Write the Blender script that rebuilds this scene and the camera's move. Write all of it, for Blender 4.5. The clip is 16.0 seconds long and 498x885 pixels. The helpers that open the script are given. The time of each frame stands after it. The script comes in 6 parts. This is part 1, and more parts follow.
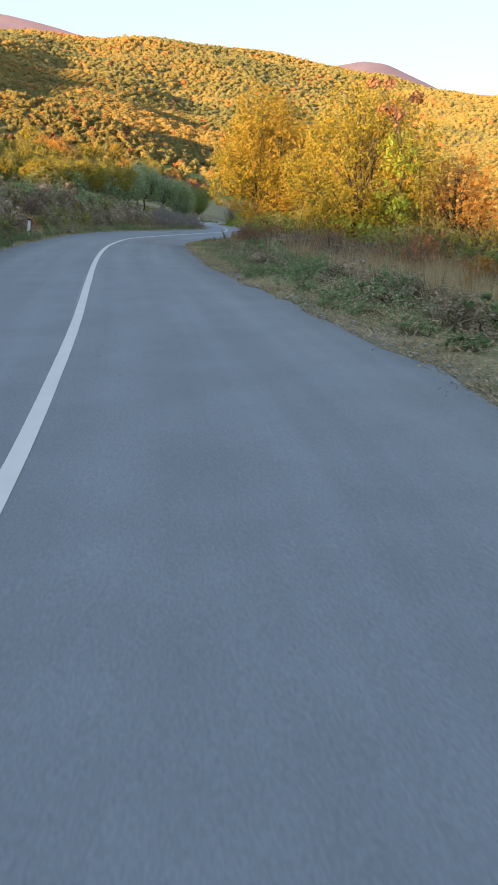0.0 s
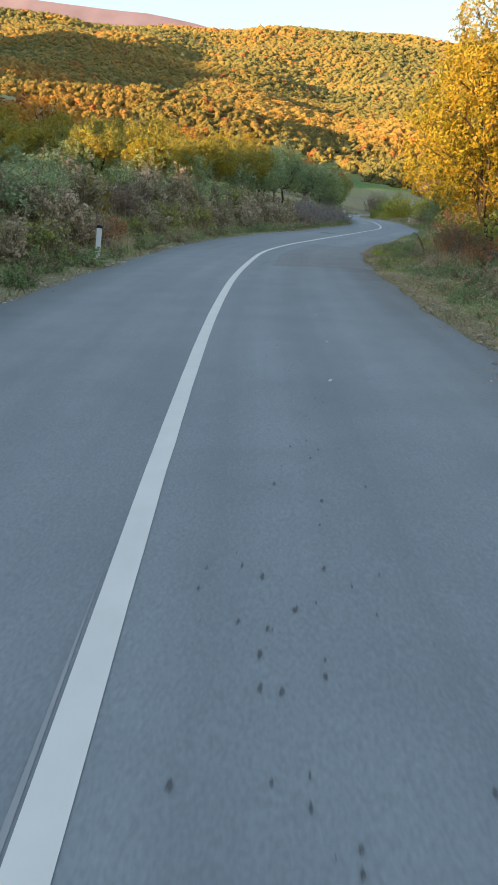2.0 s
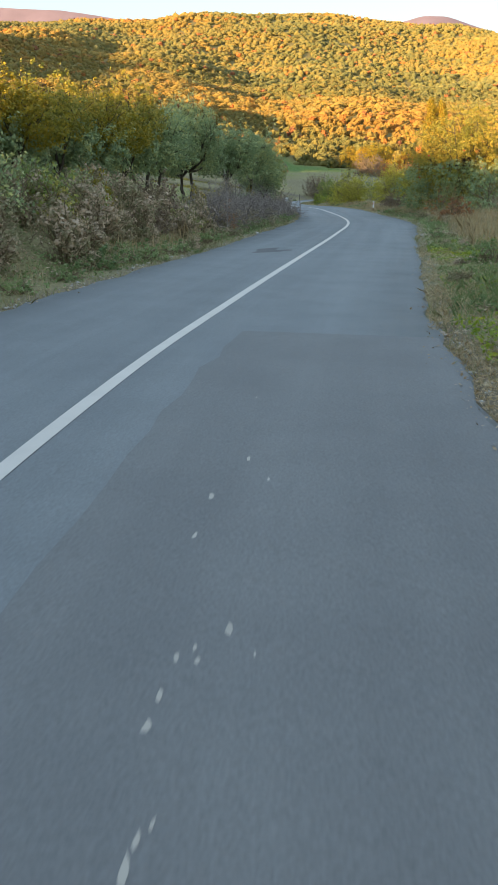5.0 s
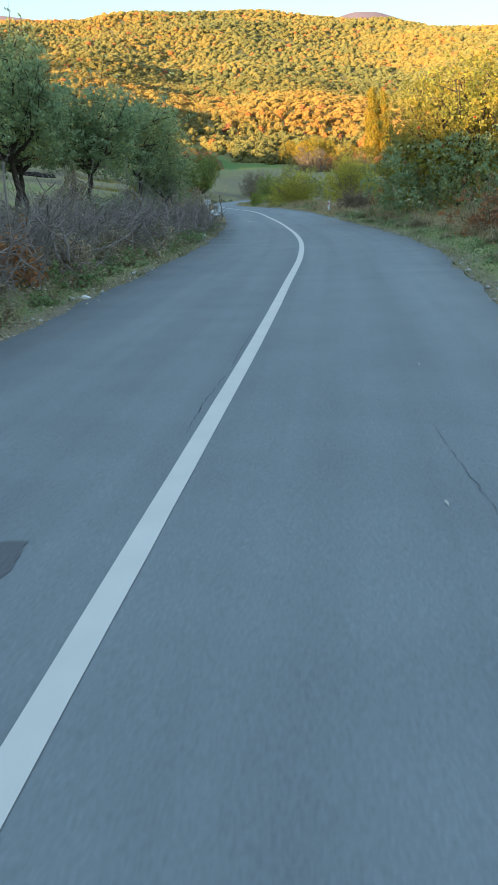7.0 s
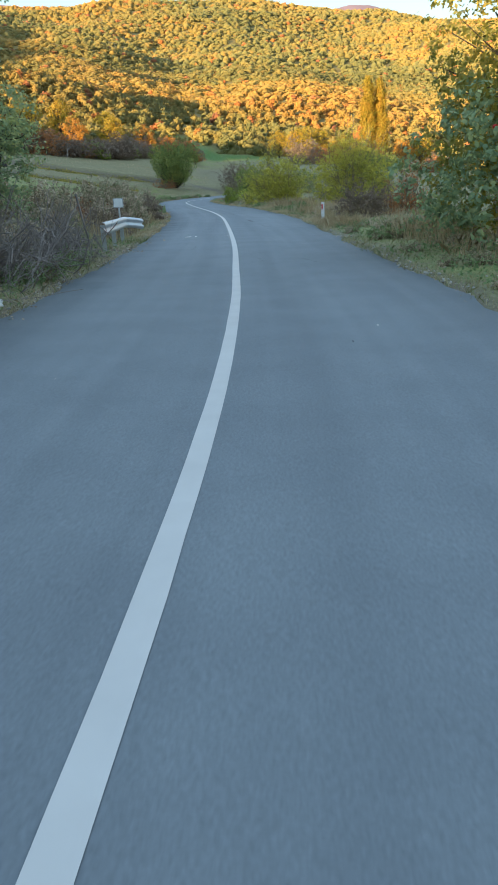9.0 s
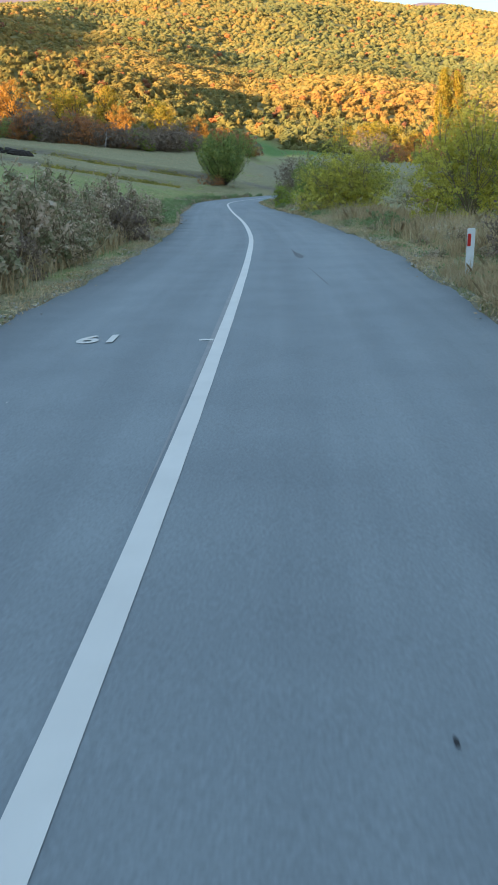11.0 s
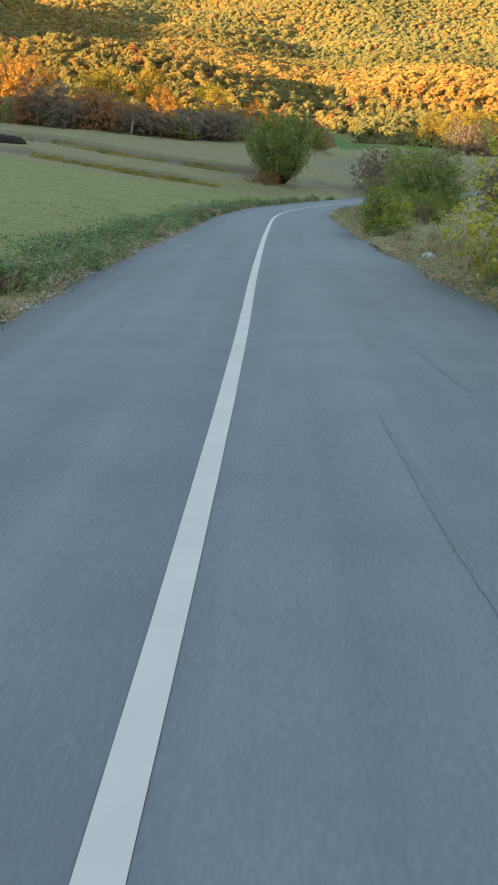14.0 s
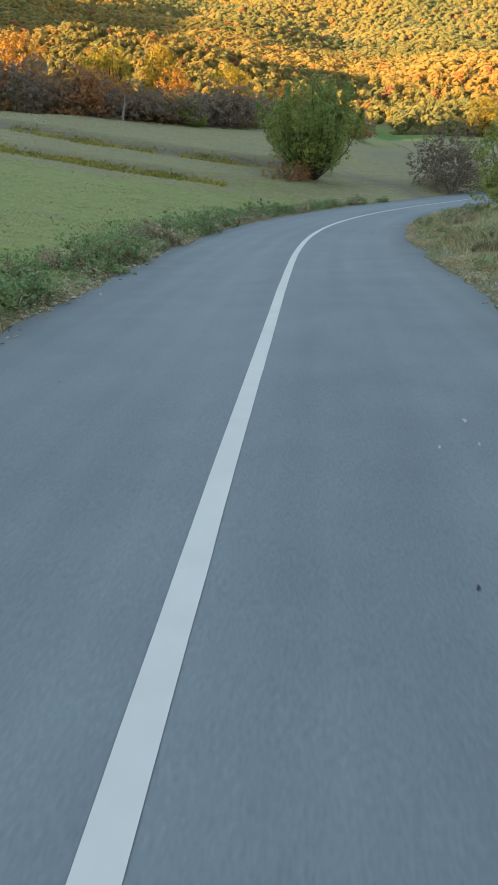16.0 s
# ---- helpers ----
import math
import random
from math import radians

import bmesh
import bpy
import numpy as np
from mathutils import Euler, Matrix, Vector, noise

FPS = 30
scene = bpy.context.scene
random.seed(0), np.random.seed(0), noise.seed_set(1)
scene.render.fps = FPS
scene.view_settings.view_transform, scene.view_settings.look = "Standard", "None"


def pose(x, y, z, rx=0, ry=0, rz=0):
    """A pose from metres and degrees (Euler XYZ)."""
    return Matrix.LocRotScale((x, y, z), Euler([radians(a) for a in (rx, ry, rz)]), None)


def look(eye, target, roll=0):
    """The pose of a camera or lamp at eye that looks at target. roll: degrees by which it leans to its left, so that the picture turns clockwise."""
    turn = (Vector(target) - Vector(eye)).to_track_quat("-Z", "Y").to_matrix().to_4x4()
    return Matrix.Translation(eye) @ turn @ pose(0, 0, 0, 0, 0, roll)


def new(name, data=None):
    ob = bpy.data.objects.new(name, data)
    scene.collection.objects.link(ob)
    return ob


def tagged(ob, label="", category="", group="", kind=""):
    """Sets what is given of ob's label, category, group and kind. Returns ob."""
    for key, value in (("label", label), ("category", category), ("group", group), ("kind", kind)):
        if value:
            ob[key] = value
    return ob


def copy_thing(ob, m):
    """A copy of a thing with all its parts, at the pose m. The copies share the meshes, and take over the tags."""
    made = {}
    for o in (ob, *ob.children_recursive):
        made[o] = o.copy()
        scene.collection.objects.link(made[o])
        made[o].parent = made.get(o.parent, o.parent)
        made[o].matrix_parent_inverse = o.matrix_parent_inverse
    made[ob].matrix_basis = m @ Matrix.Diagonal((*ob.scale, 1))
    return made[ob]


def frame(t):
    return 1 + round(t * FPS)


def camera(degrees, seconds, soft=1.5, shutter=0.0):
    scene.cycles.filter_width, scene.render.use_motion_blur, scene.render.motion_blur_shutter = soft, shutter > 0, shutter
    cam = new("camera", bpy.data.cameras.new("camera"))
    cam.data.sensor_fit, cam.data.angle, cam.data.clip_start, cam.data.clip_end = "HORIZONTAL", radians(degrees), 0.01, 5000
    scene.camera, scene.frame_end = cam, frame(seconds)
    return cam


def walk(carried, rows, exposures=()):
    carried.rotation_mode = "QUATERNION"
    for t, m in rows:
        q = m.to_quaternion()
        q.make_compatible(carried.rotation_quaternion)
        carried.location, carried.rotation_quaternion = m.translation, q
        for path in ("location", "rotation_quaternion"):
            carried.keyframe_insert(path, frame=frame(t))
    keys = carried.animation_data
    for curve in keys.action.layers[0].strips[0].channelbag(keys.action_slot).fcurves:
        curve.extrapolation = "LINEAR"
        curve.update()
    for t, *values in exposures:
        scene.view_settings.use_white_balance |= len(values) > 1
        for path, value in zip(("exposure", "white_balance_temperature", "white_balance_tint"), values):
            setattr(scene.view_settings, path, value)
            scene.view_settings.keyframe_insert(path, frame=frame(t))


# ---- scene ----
cam = camera(34.21, 16.0, soft=1.2, shutter=0.1)
PATH = [
    (0, pose(0.000, 0.000, 1.400, 72.808, -2.936, -0.000)),
    (0.5, pose(-0.525, 3.972, 1.316, 72.605, -2.557, 3.773)),
    (1, pose(-1.153, 7.729, 1.240, 72.376, -2.456, 6.504)),
    (1.5, pose(-1.817, 11.385, 1.171, 72.138, -2.309, 8.230)),
    (2, pose(-2.423, 14.985, 1.068, 71.871, -1.631, 8.827)),
    (2.5, pose(-2.923, 18.682, 0.980, 71.698, -0.992, 8.615)),
    (3, pose(-3.347, 22.386, 0.884, 71.624, -0.081, 7.998)),
    (3.5, pose(-3.707, 26.163, 0.779, 71.526, 0.517, 7.147)),
    (4, pose(-4.022, 30.124, 0.671, 71.443, 0.940, 6.203)),
    (6.5, pose(-3.844, 52.321, -0.086, 71.014, 4.304, 1.216)),
    (7, pose(-3.469, 56.992, -0.207, 71.027, 4.075, 0.134)),
    (7.5, pose(-3.068, 61.623, -0.360, 71.005, 3.680, -0.749)),
    (8, pose(-2.647, 66.170, -0.524, 70.747, 3.507, -1.277)),
    (10.5, pose(-1.485, 88.111, -1.238, 70.605, 2.708, 2.832)),
    (11, pose(-1.572, 92.670, -1.387, 70.644, 2.313, 3.878)),
    (11.5, pose(-1.731, 97.294, -1.556, 70.699, 1.822, 4.678)),
    (12, pose(-1.919, 101.998, -1.685, 70.709, 1.714, 5.385)),
    (12.5, pose(-2.154, 106.822, -1.837, 70.716, 1.739, 6.080)),
    (13, pose(-2.471, 111.771, -1.986, 70.671, 1.889, 6.900)),
    (13.5, pose(-2.846, 116.872, -2.136, 70.702, 2.163, 7.757)),
    (14, pose(-3.333, 122.161, -2.255, 70.735, 2.218, 8.560)),
    (14.5, pose(-3.895, 127.508, -2.393, 70.623, 2.087, 9.255)),
    (15, pose(-4.479, 132.647, -2.557, 70.556, 2.063, 9.845)),
    (15.5, pose(-5.076, 137.533, -2.739, 70.512, 2.359, 10.390)),
    (16, pose(-5.634, 142.308, -2.869, 70.651, 2.879, 10.586)),
]
EXPOSURES = ((0.0, 2.82, 6600, 17), (0.5, 2.84, 6800, 19), (1.5, 2.86, 6950, 14), (2.5, 2.88, 6900, 11), (4.0, 2.92, 7250, 13), (7.0, 2.92, 6150, 3), (8.2, 2.92, 6250, 8), (10.5, 2.92, 6000, 5), (12.0, 2.94, 6450, 9), (13.5, 2.95, 7000, 8), (14.5, 2.95, 7000, 10), (16.0, 2.95, 7000, 8))
walk(cam, PATH, EXPOSURES)

# ---------------------------------------------------------------- light
SUN_AZ, SUN_EL = 40.0, 7.0            # the way the light travels, from +y towards +x
world = bpy.data.worlds.new("sky")
scene.world = world
world.use_nodes = True
wn = world.node_tree.nodes
sky = wn.new("ShaderNodeTexSky")
sky.sky_type, sky.sun_disc = "NISHITA", False
sky.sun_elevation, sky.sun_rotation = radians(SUN_EL), radians(180 + SUN_AZ)
sky.air_density, sky.dust_density, sky.ozone_density = 1.6, 0.0, 2.6
haze = wn.new("ShaderNodeMix")                  # a clear evening sky: even blue haze over the sky's own gradient
haze.data_type = "RGBA"
haze.inputs[0].default_value = 0.88
haze.inputs[7].default_value = (0.575, 0.775, 1.03, 1)
world.node_tree.links.new(sky.outputs[0], haze.inputs[6])
world.node_tree.links.new(haze.outputs[2], wn["Background"].inputs[0])
wn["Background"].inputs[1].default_value = 0.15
sun = new("sun", bpy.data.lights.new("sun", "SUN"))
sun.data.energy, sun.data.angle, sun.data.color = 2.15, radians(0.6), (1.0, 0.70, 0.36)
way = Vector((math.sin(radians(SUN_AZ)) * math.cos(radians(SUN_EL)), math.cos(radians(SUN_AZ)) * math.cos(radians(SUN_EL)), -math.sin(radians(SUN_EL))))
sun.matrix_world = look((-100, -100, 60), Vector((-100, -100, 60)) + way)

# ---------------------------------------------------------------- materials


def material(name, rough=0.8):
    m = bpy.data.materials.new(name)
    m.use_nodes = True
    b = m.node_tree.nodes["Principled BSDF"]
    b.inputs["Roughness"].default_value = rough
    b.inputs["Specular IOR Level"].default_value = 0.3
    return m, m.node_tree.nodes, m.node_tree.links, b


def ramp(nodes, stops):
    r = nodes.new("ShaderNodeValToRGB")
    e = r.color_ramp.elements
    while len(e) < len(stops):
        e.new(0.5)
    for k, (p, c) in enumerate(stops):
        e[k].position, e[k].color = p, (*c, 1)
    return r


def noise_node(nodes, links, scale, detail=4, coords=None):
    n = nodes.new("ShaderNodeTexNoise")
    n.inputs["Scale"].default_value, n.inputs["Detail"].default_value = scale, detail
    if coords is not None:
        links.new(coords, n.inputs["Vector"])
    return n


def mix_node(nodes, links, a, b, fac, mode="MIX"):
    m = nodes.new("ShaderNodeMix")
    m.data_type, m.blend_type = "RGBA", mode
    for sock, v in ((m.inputs[0], fac), (m.inputs[6], a), (m.inputs[7], b)):
        if isinstance(v, (int, float)):
            sock.default_value = v
        elif isinstance(v, tuple):
            sock.default_value = (*v, 1)
        else:
            links.new(v, sock)
    return m.outputs[2]


def bump(nodes, links, b, height, strength, dist):
    n = nodes.new("ShaderNodeBump")
    n.inputs["Strength"].default_value, n.inputs["Distance"].default_value = strength, dist
    links.new(height, n.inputs["Height"])
    links.new(n.outputs[0], b.inputs["Normal"])


def leaf_material(name, stops, patch=0.5, glow=0.35, gain=1.4):
    """Foliage: each leaf takes its hue from the ramp, drifting over the plant and from clump to clump; light comes through it."""
    m, n, l, b = material(name, 0.55)
    geo = n.new("ShaderNodeNewGeometry")
    wide = noise_node(n, l, patch, 3, geo.outputs["Position"])
    clump = noise_node(n, l, 3.2, 2, geo.outputs["Position"])
    mth = n.new("ShaderNodeMath")
    mth.operation = "MULTIPLY_ADD"
    l.new(geo.outputs["Random Per Island"], mth.inputs[0])
    mth.inputs[1].default_value = 0.36
    both = n.new("ShaderNodeMath")
    both.operation = "ADD"
    l.new(wide.outputs["Fac"], both.inputs[0])
    l.new(clump.outputs["Fac"], both.inputs[1])
    off = n.new("ShaderNodeMath")
    off.operation = "SUBTRACT"
    l.new(both.outputs[0], off.inputs[0])
    off.inputs[1].default_value = 0.68
    l.new(off.outputs[0], mth.inputs[2])
    r = ramp(n, [(p, tuple(min(0.6, v * gain) for v in c)) for p, c in stops])
    l.new(mth.outputs[0], r.inputs[0])
    l.new(r.outputs[0], b.inputs["Base Color"])
    tr = n.new("ShaderNodeBsdfTranslucent")
    l.new(r.outputs[0], tr.inputs["Color"])
    mx = n.new("ShaderNodeMixShader")
    mx.inputs[0].default_value = glow
    l.new(b.outputs[0], mx.inputs[1])
    l.new(tr.outputs[0], mx.inputs[2])
    l.new(mx.outputs[0], n["Material Output"].inputs["Surface"])
    return m


def woods_material(name, stops, gain):
    """Far crowns: one hue a tree, mottled by leaf masses of about one and four metres."""
    m, n, l, b = material(name, 0.75)
    b.inputs["Specular IOR Level"].default_value = 0.1
    b.inputs["Diffuse Roughness"].default_value = 1.0
    at = n.new("ShaderNodeAttribute")
    at.attribute_name = "tint"
    geo = n.new("ShaderNodeNewGeometry")
    coarse = noise_node(n, l, 0.25, 2, geo.outputs["Position"])
    fine = noise_node(n, l, 0.9, 4, geo.outputs["Position"])
    add = n.new("ShaderNodeMath")
    add.operation = "MULTIPLY_ADD"
    l.new(coarse.outputs["Fac"], add.inputs[0])
    add.inputs[1].default_value = 0.26
    l.new(at.outputs["Fac"], add.inputs[2])
    sub = n.new("ShaderNodeMath")
    sub.operation = "SUBTRACT"
    l.new(add.outputs[0], sub.inputs[0])
    sub.inputs[1].default_value = 0.13
    r = ramp(n, [(p, tuple(min(0.6, v * gain) for v in c)) for p, c in stops])
    l.new(sub.outputs[0], r.inputs[0])
    rf = ramp(n, ((0.32, (0.72, 0.74, 0.72)), (0.68, (1.22, 1.2, 1.16))))
    l.new(fine.outputs["Fac"], rf.inputs[0])
    col = mix_node(n, l, r.outputs[0], rf.outputs[0], 0.9, "MULTIPLY")
    l.new(col, b.inputs["Base Color"])
    bump(n, l, b, fine.outputs["Fac"], 0.25, 0.8)
    return m


def plain(name, c, rough=0.7, vary=0.25, scale=8.0, metal=0.0):
    m, n, l, b = material(name, rough)
    tc = n.new("ShaderNodeTexCoord")
    no = noise_node(n, l, scale, 6, tc.outputs["Object"])
    col = mix_node(n, l, tuple(v * (1 - vary) for v in c), tuple(min(1, v * (1 + vary)) for v in c), no.outputs["Fac"])
    l.new(col, b.inputs["Base Color"])
    b.inputs["Metallic"].default_value = metal
    bump(n, l, b, no.outputs["Fac"], 0.3, 0.01)
    return m


def asphalt_material(name, dark, light, track):
    m, n, l, b = material(name, 0.82)
    tc = n.new("ShaderNodeTexCoord")
    big = noise_node(n, l, 0.16, 4, tc.outputs["Object"])
    mid = noise_node(n, l, 1.3, 5, tc.outputs["Object"])
    fine = noise_node(n, l, 70.0, 3, tc.outputs["Object"])
    uv = n.new("ShaderNodeUVMap")
    mp = n.new("ShaderNodeMapping")
    mp.inputs["Scale"].default_value = (2.2, 0.05, 1)
    l.new(uv.outputs[0], mp.inputs[0])
    streak = noise_node(n, l, 1.0, 3, mp.outputs[0])
    base = mix_node(n, l, dark, light, big.outputs["Fac"])
    rs = ramp(n, ((0.35, (0.80, 0.80, 0.80)), (0.7, (1.15, 1.14, 1.12))))
    l.new(streak.outputs["Fac"], rs.inputs[0])
    base = mix_node(n, l, base, rs.outputs[0], track, "MULTIPLY")
    rm = ramp(n, ((0.3, (0.92, 0.92, 0.93)), (0.62, (1.05, 1.05, 1.05))))
    l.new(mid.outputs["Fac"], rm.inputs[0])
    base = mix_node(n, l, base, rm.outputs[0], 0.8, "MULTIPLY")
    rf = ramp(n, ((0.3, (0.65, 0.65, 0.65)), (0.7, (1.35, 1.35, 1.35))))
    l.new(fine.outputs["Fac"], rf.inputs[0])
    base = mix_node(n, l, base, rf.outputs[0], 0.45, "MULTIPLY")
    l.new(base, b.inputs["Base Color"])
    bump(n, l, b, fine.outputs["Fac"], 0.35, 0.004)
    return m


def ground_material():
    m, n, l, b = material("ground_soil_and_grass", 0.95)
    geo = n.new("ShaderNodeNewGeometry")
    a = noise_node(n, l, 0.12, 5, geo.outputs["Position"])
    c = noise_node(n, l, 2.5, 6, geo.outputs["Position"])
    d = noise_node(n, l, 14.0, 4, geo.outputs["Position"])
    dry = mix_node(n, l, (0.16, 0.145, 0.07), (0.29, 0.25, 0.13), c.outputs["Fac"])
    green = mix_node(n, l, (0.125, 0.15, 0.042), (0.29, 0.295, 0.10), c.outputs["Fac"])
    soil = mix_node(n, l, (0.075, 0.06, 0.045), (0.23, 0.19, 0.15), d.outputs["Fac"])
    lush = n.new("ShaderNodeAttribute")
    lush.attribute_name = "lush"
    mp = n.new("ShaderNodeMapping")
    mp.inputs["Rotation"].default_value = (0, 0, 0.32)
    mp.inputs["Scale"].default_value = (0.05, 0.42, 0.2)
    l.new(geo.outputs["Position"], mp.inputs[0])
    stripe = noise_node(n, l, 1.0, 4, mp.outputs[0])
    both = n.new("ShaderNodeMath")
    both.operation = "MULTIPLY_ADD"
    l.new(stripe.outputs["Fac"], both.inputs[0])
    both.inputs[1].default_value = 0.9
    l.new(lush.outputs["Fac"], both.inputs[2])
    add = n.new("ShaderNodeMath")
    add.operation = "MULTIPLY_ADD"
    l.new(a.outputs["Fac"], add.inputs[0])
    add.inputs[1].default_value = 0.7
    l.new(both.outputs[0], add.inputs[2])
    mid = noise_node(n, l, 0.7, 5, geo.outputs["Position"])
    more = n.new("ShaderNodeMath")
    more.operation = "MULTIPLY_ADD"
    l.new(mid.outputs["Fac"], more.inputs[0])
    more.inputs[1].default_value = 1.7
    l.new(add.outputs[0], more.inputs[2])
    r = ramp(n, ((0.42, (0, 0, 0)), (0.60, (0.45, 0.45, 0.45)), (0.78, (1, 1, 1))))
    less = n.new("ShaderNodeMath")
    less.operation = "SUBTRACT"
    l.new(more.outputs[0], less.inputs[0])
    less.inputs[1].default_value = 1.18
    l.new(less.outputs[0], r.inputs[0])
    col = mix_node(n, l, dry, green, r.outputs[0])
    sa = n.new("ShaderNodeAttribute")
    sa.attribute_name = "soil"
    col = mix_node(n, l, col, soil, sa.outputs["Fac"])
    ma = n.new("ShaderNodeAttribute")
    ma.attribute_name = "meadow"
    rich = mix_node(n, l, (0.055, 0.12, 0.015), (0.10, 0.18, 0.03), c.outputs["Fac"])
    col = mix_node(n, l, col, rich, ma.outputs["Fac"])
    fine = noise_node(n, l, 30.0, 5, geo.outputs["Position"])
    rf = ramp(n, ((0.3, (0.55, 0.55, 0.55)), (0.7, (1.4, 1.4, 1.4))))
    l.new(fine.outputs["Fac"], rf.inputs[0])
    col = mix_node(n, l, col, rf.outputs[0], 0.8, "MULTIPLY")
    wa = n.new("ShaderNodeAttribute")
    wa.attribute_name = "wood"
    floor = mix_node(n, l, (0.14, 0.12, 0.04), (0.24, 0.18, 0.06), d.outputs["Fac"])
    col = mix_node(n, l, col, floor, wa.outputs["Fac"])
    l.new(col, b.inputs["Base Color"])
    bump(n, l, b, c.outputs["Fac"], 0.9, 0.12)
    return m


ASPHALT = asphalt_material("asphalt", (0.157, 0.176, 0.188), (0.207, 0.229, 0.240), 0.5)
PATCH = asphalt_material("asphalt_patch", (0.144, 0.152, 0.156), (0.188, 0.196, 0.200), 0.4)
RUBBER = asphalt_material("asphalt_rubbed", (0.149, 0.167, 0.178), (0.197, 0.218, 0.228), 0.5)
DAMP = asphalt_material("asphalt_sunken", (0.095, 0.098, 0.105), (0.125, 0.128, 0.135), 0.3)
GROUND = ground_material()
PAINT = plain("road_paint_white", (0.57, 0.54, 0.50), 0.7, 0.12, 3.0)
TAR = plain("crack_dark", (0.028, 0.028, 0.030), 0.9, 0.3, 20)
BARK = plain("bark", (0.075, 0.058, 0.043), 0.9, 0.45, 14)
TWIG = plain("twig_grey_brown", (0.215, 0.165, 0.10), 0.9, 0.4, 9)
WHITE = plain("white_plastic", (0.72, 0.72, 0.70), 0.5, 0.12, 6)
RED = plain("red_reflector", (0.55, 0.03, 0.02), 0.3, 0.1, 6)
BLACK = plain("black_print", (0.02, 0.02, 0.02), 0.5, 0.1, 6)
STEEL = plain("galvanised_steel", (0.52, 0.54, 0.55), 0.45, 0.15, 5, 0.7)
STONE = plain("pale_stone", (0.42, 0.40, 0.36), 0.9, 0.3, 6)
# mauve base colour: distance haze is mixed into the woods' brown
MOUNT = plain("hazed_mountain_woods", (0.185, 0.140, 0.175), 0.95, 0.3, 0.01)
GOLD_LEAF = leaf_material("leaf_gold", ((0.0, (0.10, 0.13, 0.015)), (0.3, (0.26, 0.22, 0.02)), (0.55, (0.43, 0.29, 0.03)), (0.8, (0.47, 0.26, 0.032)), (1.0, (0.40, 0.18, 0.03))), 0.35, gain=0.95)
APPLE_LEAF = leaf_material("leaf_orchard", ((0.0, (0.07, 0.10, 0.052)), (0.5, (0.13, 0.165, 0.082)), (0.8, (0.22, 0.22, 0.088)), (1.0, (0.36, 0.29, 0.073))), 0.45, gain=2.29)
YELLOW_LEAF = leaf_material("leaf_orchard_yellow", ((0.0, (0.12, 0.14, 0.025)), (0.35, (0.27, 0.235, 0.03)), (0.7, (0.46, 0.33, 0.03)), (1.0, (0.50, 0.28, 0.03))), 0.4, gain=0.95)
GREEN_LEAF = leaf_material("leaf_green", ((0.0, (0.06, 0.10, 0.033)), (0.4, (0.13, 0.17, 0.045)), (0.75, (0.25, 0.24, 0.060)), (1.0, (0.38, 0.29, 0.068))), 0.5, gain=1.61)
LIME_LEAF = leaf_material("leaf_lime", ((0.0, (0.10, 0.16, 0.02)), (0.6, (0.21, 0.26, 0.03)), (1.0, (0.36, 0.32, 0.04))), 0.6)
RUST_LEAF = leaf_material("leaf_rust", ((0.0, (0.10, 0.06, 0.039)), (0.4, (0.20, 0.10, 0.052)), (0.7, (0.32, 0.13, 0.039)), (1.0, (0.16, 0.13, 0.052))), 0.5, gain=1.63)
ORANGE_LEAF = leaf_material("leaf_orange", ((0.0, (0.22, 0.15, 0.03)), (0.5, (0.42, 0.19, 0.03)), (1.0, (0.48, 0.26, 0.04))), 0.3, gain=1.15)
PURPLE_LEAF = leaf_material("leaf_dark_brown", ((0.0, (0.075, 0.055, 0.044)), (0.6, (0.15, 0.11, 0.078)), (1.0, (0.24, 0.17, 0.107))), 0.5, gain=1.72)
WEED_LEAF = leaf_material("leaf_weed", ((0.0, (0.08, 0.095, 0.040)), (0.4, (0.17, 0.15, 0.087)), (0.7, (0.29, 0.215, 0.151)), (1.0, (0.38, 0.28, 0.221))), 0.8, gain=1.85)
GRASS = leaf_material("grass_blade", ((0.0, (0.09, 0.12, 0.037)), (0.35, (0.17, 0.185, 0.075)), (0.6, (0.29, 0.245, 0.138)), (1.0, (0.40, 0.32, 0.225))), 0.3, gain=1.54)
STRAW = leaf_material("dry_grass_blade", ((0.0, (0.16, 0.12, 0.060)), (0.5, (0.33, 0.24, 0.132)), (1.0, (0.46, 0.35, 0.228))), 0.5, gain=1.54)
GREEN_WEED = leaf_material("weed_blade", ((0.0, (0.06, 0.10, 0.038)), (0.6, (0.14, 0.19, 0.075)), (1.0, (0.27, 0.26, 0.135))), 0.6, gain=1.61)
LITTER = leaf_material("fallen_leaf", ((0.0, (0.10, 0.065, 0.04)), (0.45, (0.24, 0.17, 0.10)), (1.0, (0.42, 0.35, 0.25))), 0.8, 0.1)
OLIVE_LEAF = leaf_material("leaf_olive", ((0.0, (0.09, 0.095, 0.025)), (0.4, (0.18, 0.165, 0.04)), (0.75, (0.29, 0.23, 0.05)), (1.0, (0.38, 0.27, 0.05))), 0.5, gain=1.65)
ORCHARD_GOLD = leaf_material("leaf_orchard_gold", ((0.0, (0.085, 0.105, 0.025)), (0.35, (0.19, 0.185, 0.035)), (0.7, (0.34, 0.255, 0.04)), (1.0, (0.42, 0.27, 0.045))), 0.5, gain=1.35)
BUSH_LEAF = leaf_material("leaf_bush_yellow_green", ((0.0, (0.07, 0.085, 0.018)), (0.3, (0.17, 0.165, 0.03)), (0.6, (0.32, 0.255, 0.04)), (1.0, (0.42, 0.28, 0.045))), 0.6, gain=2.0)
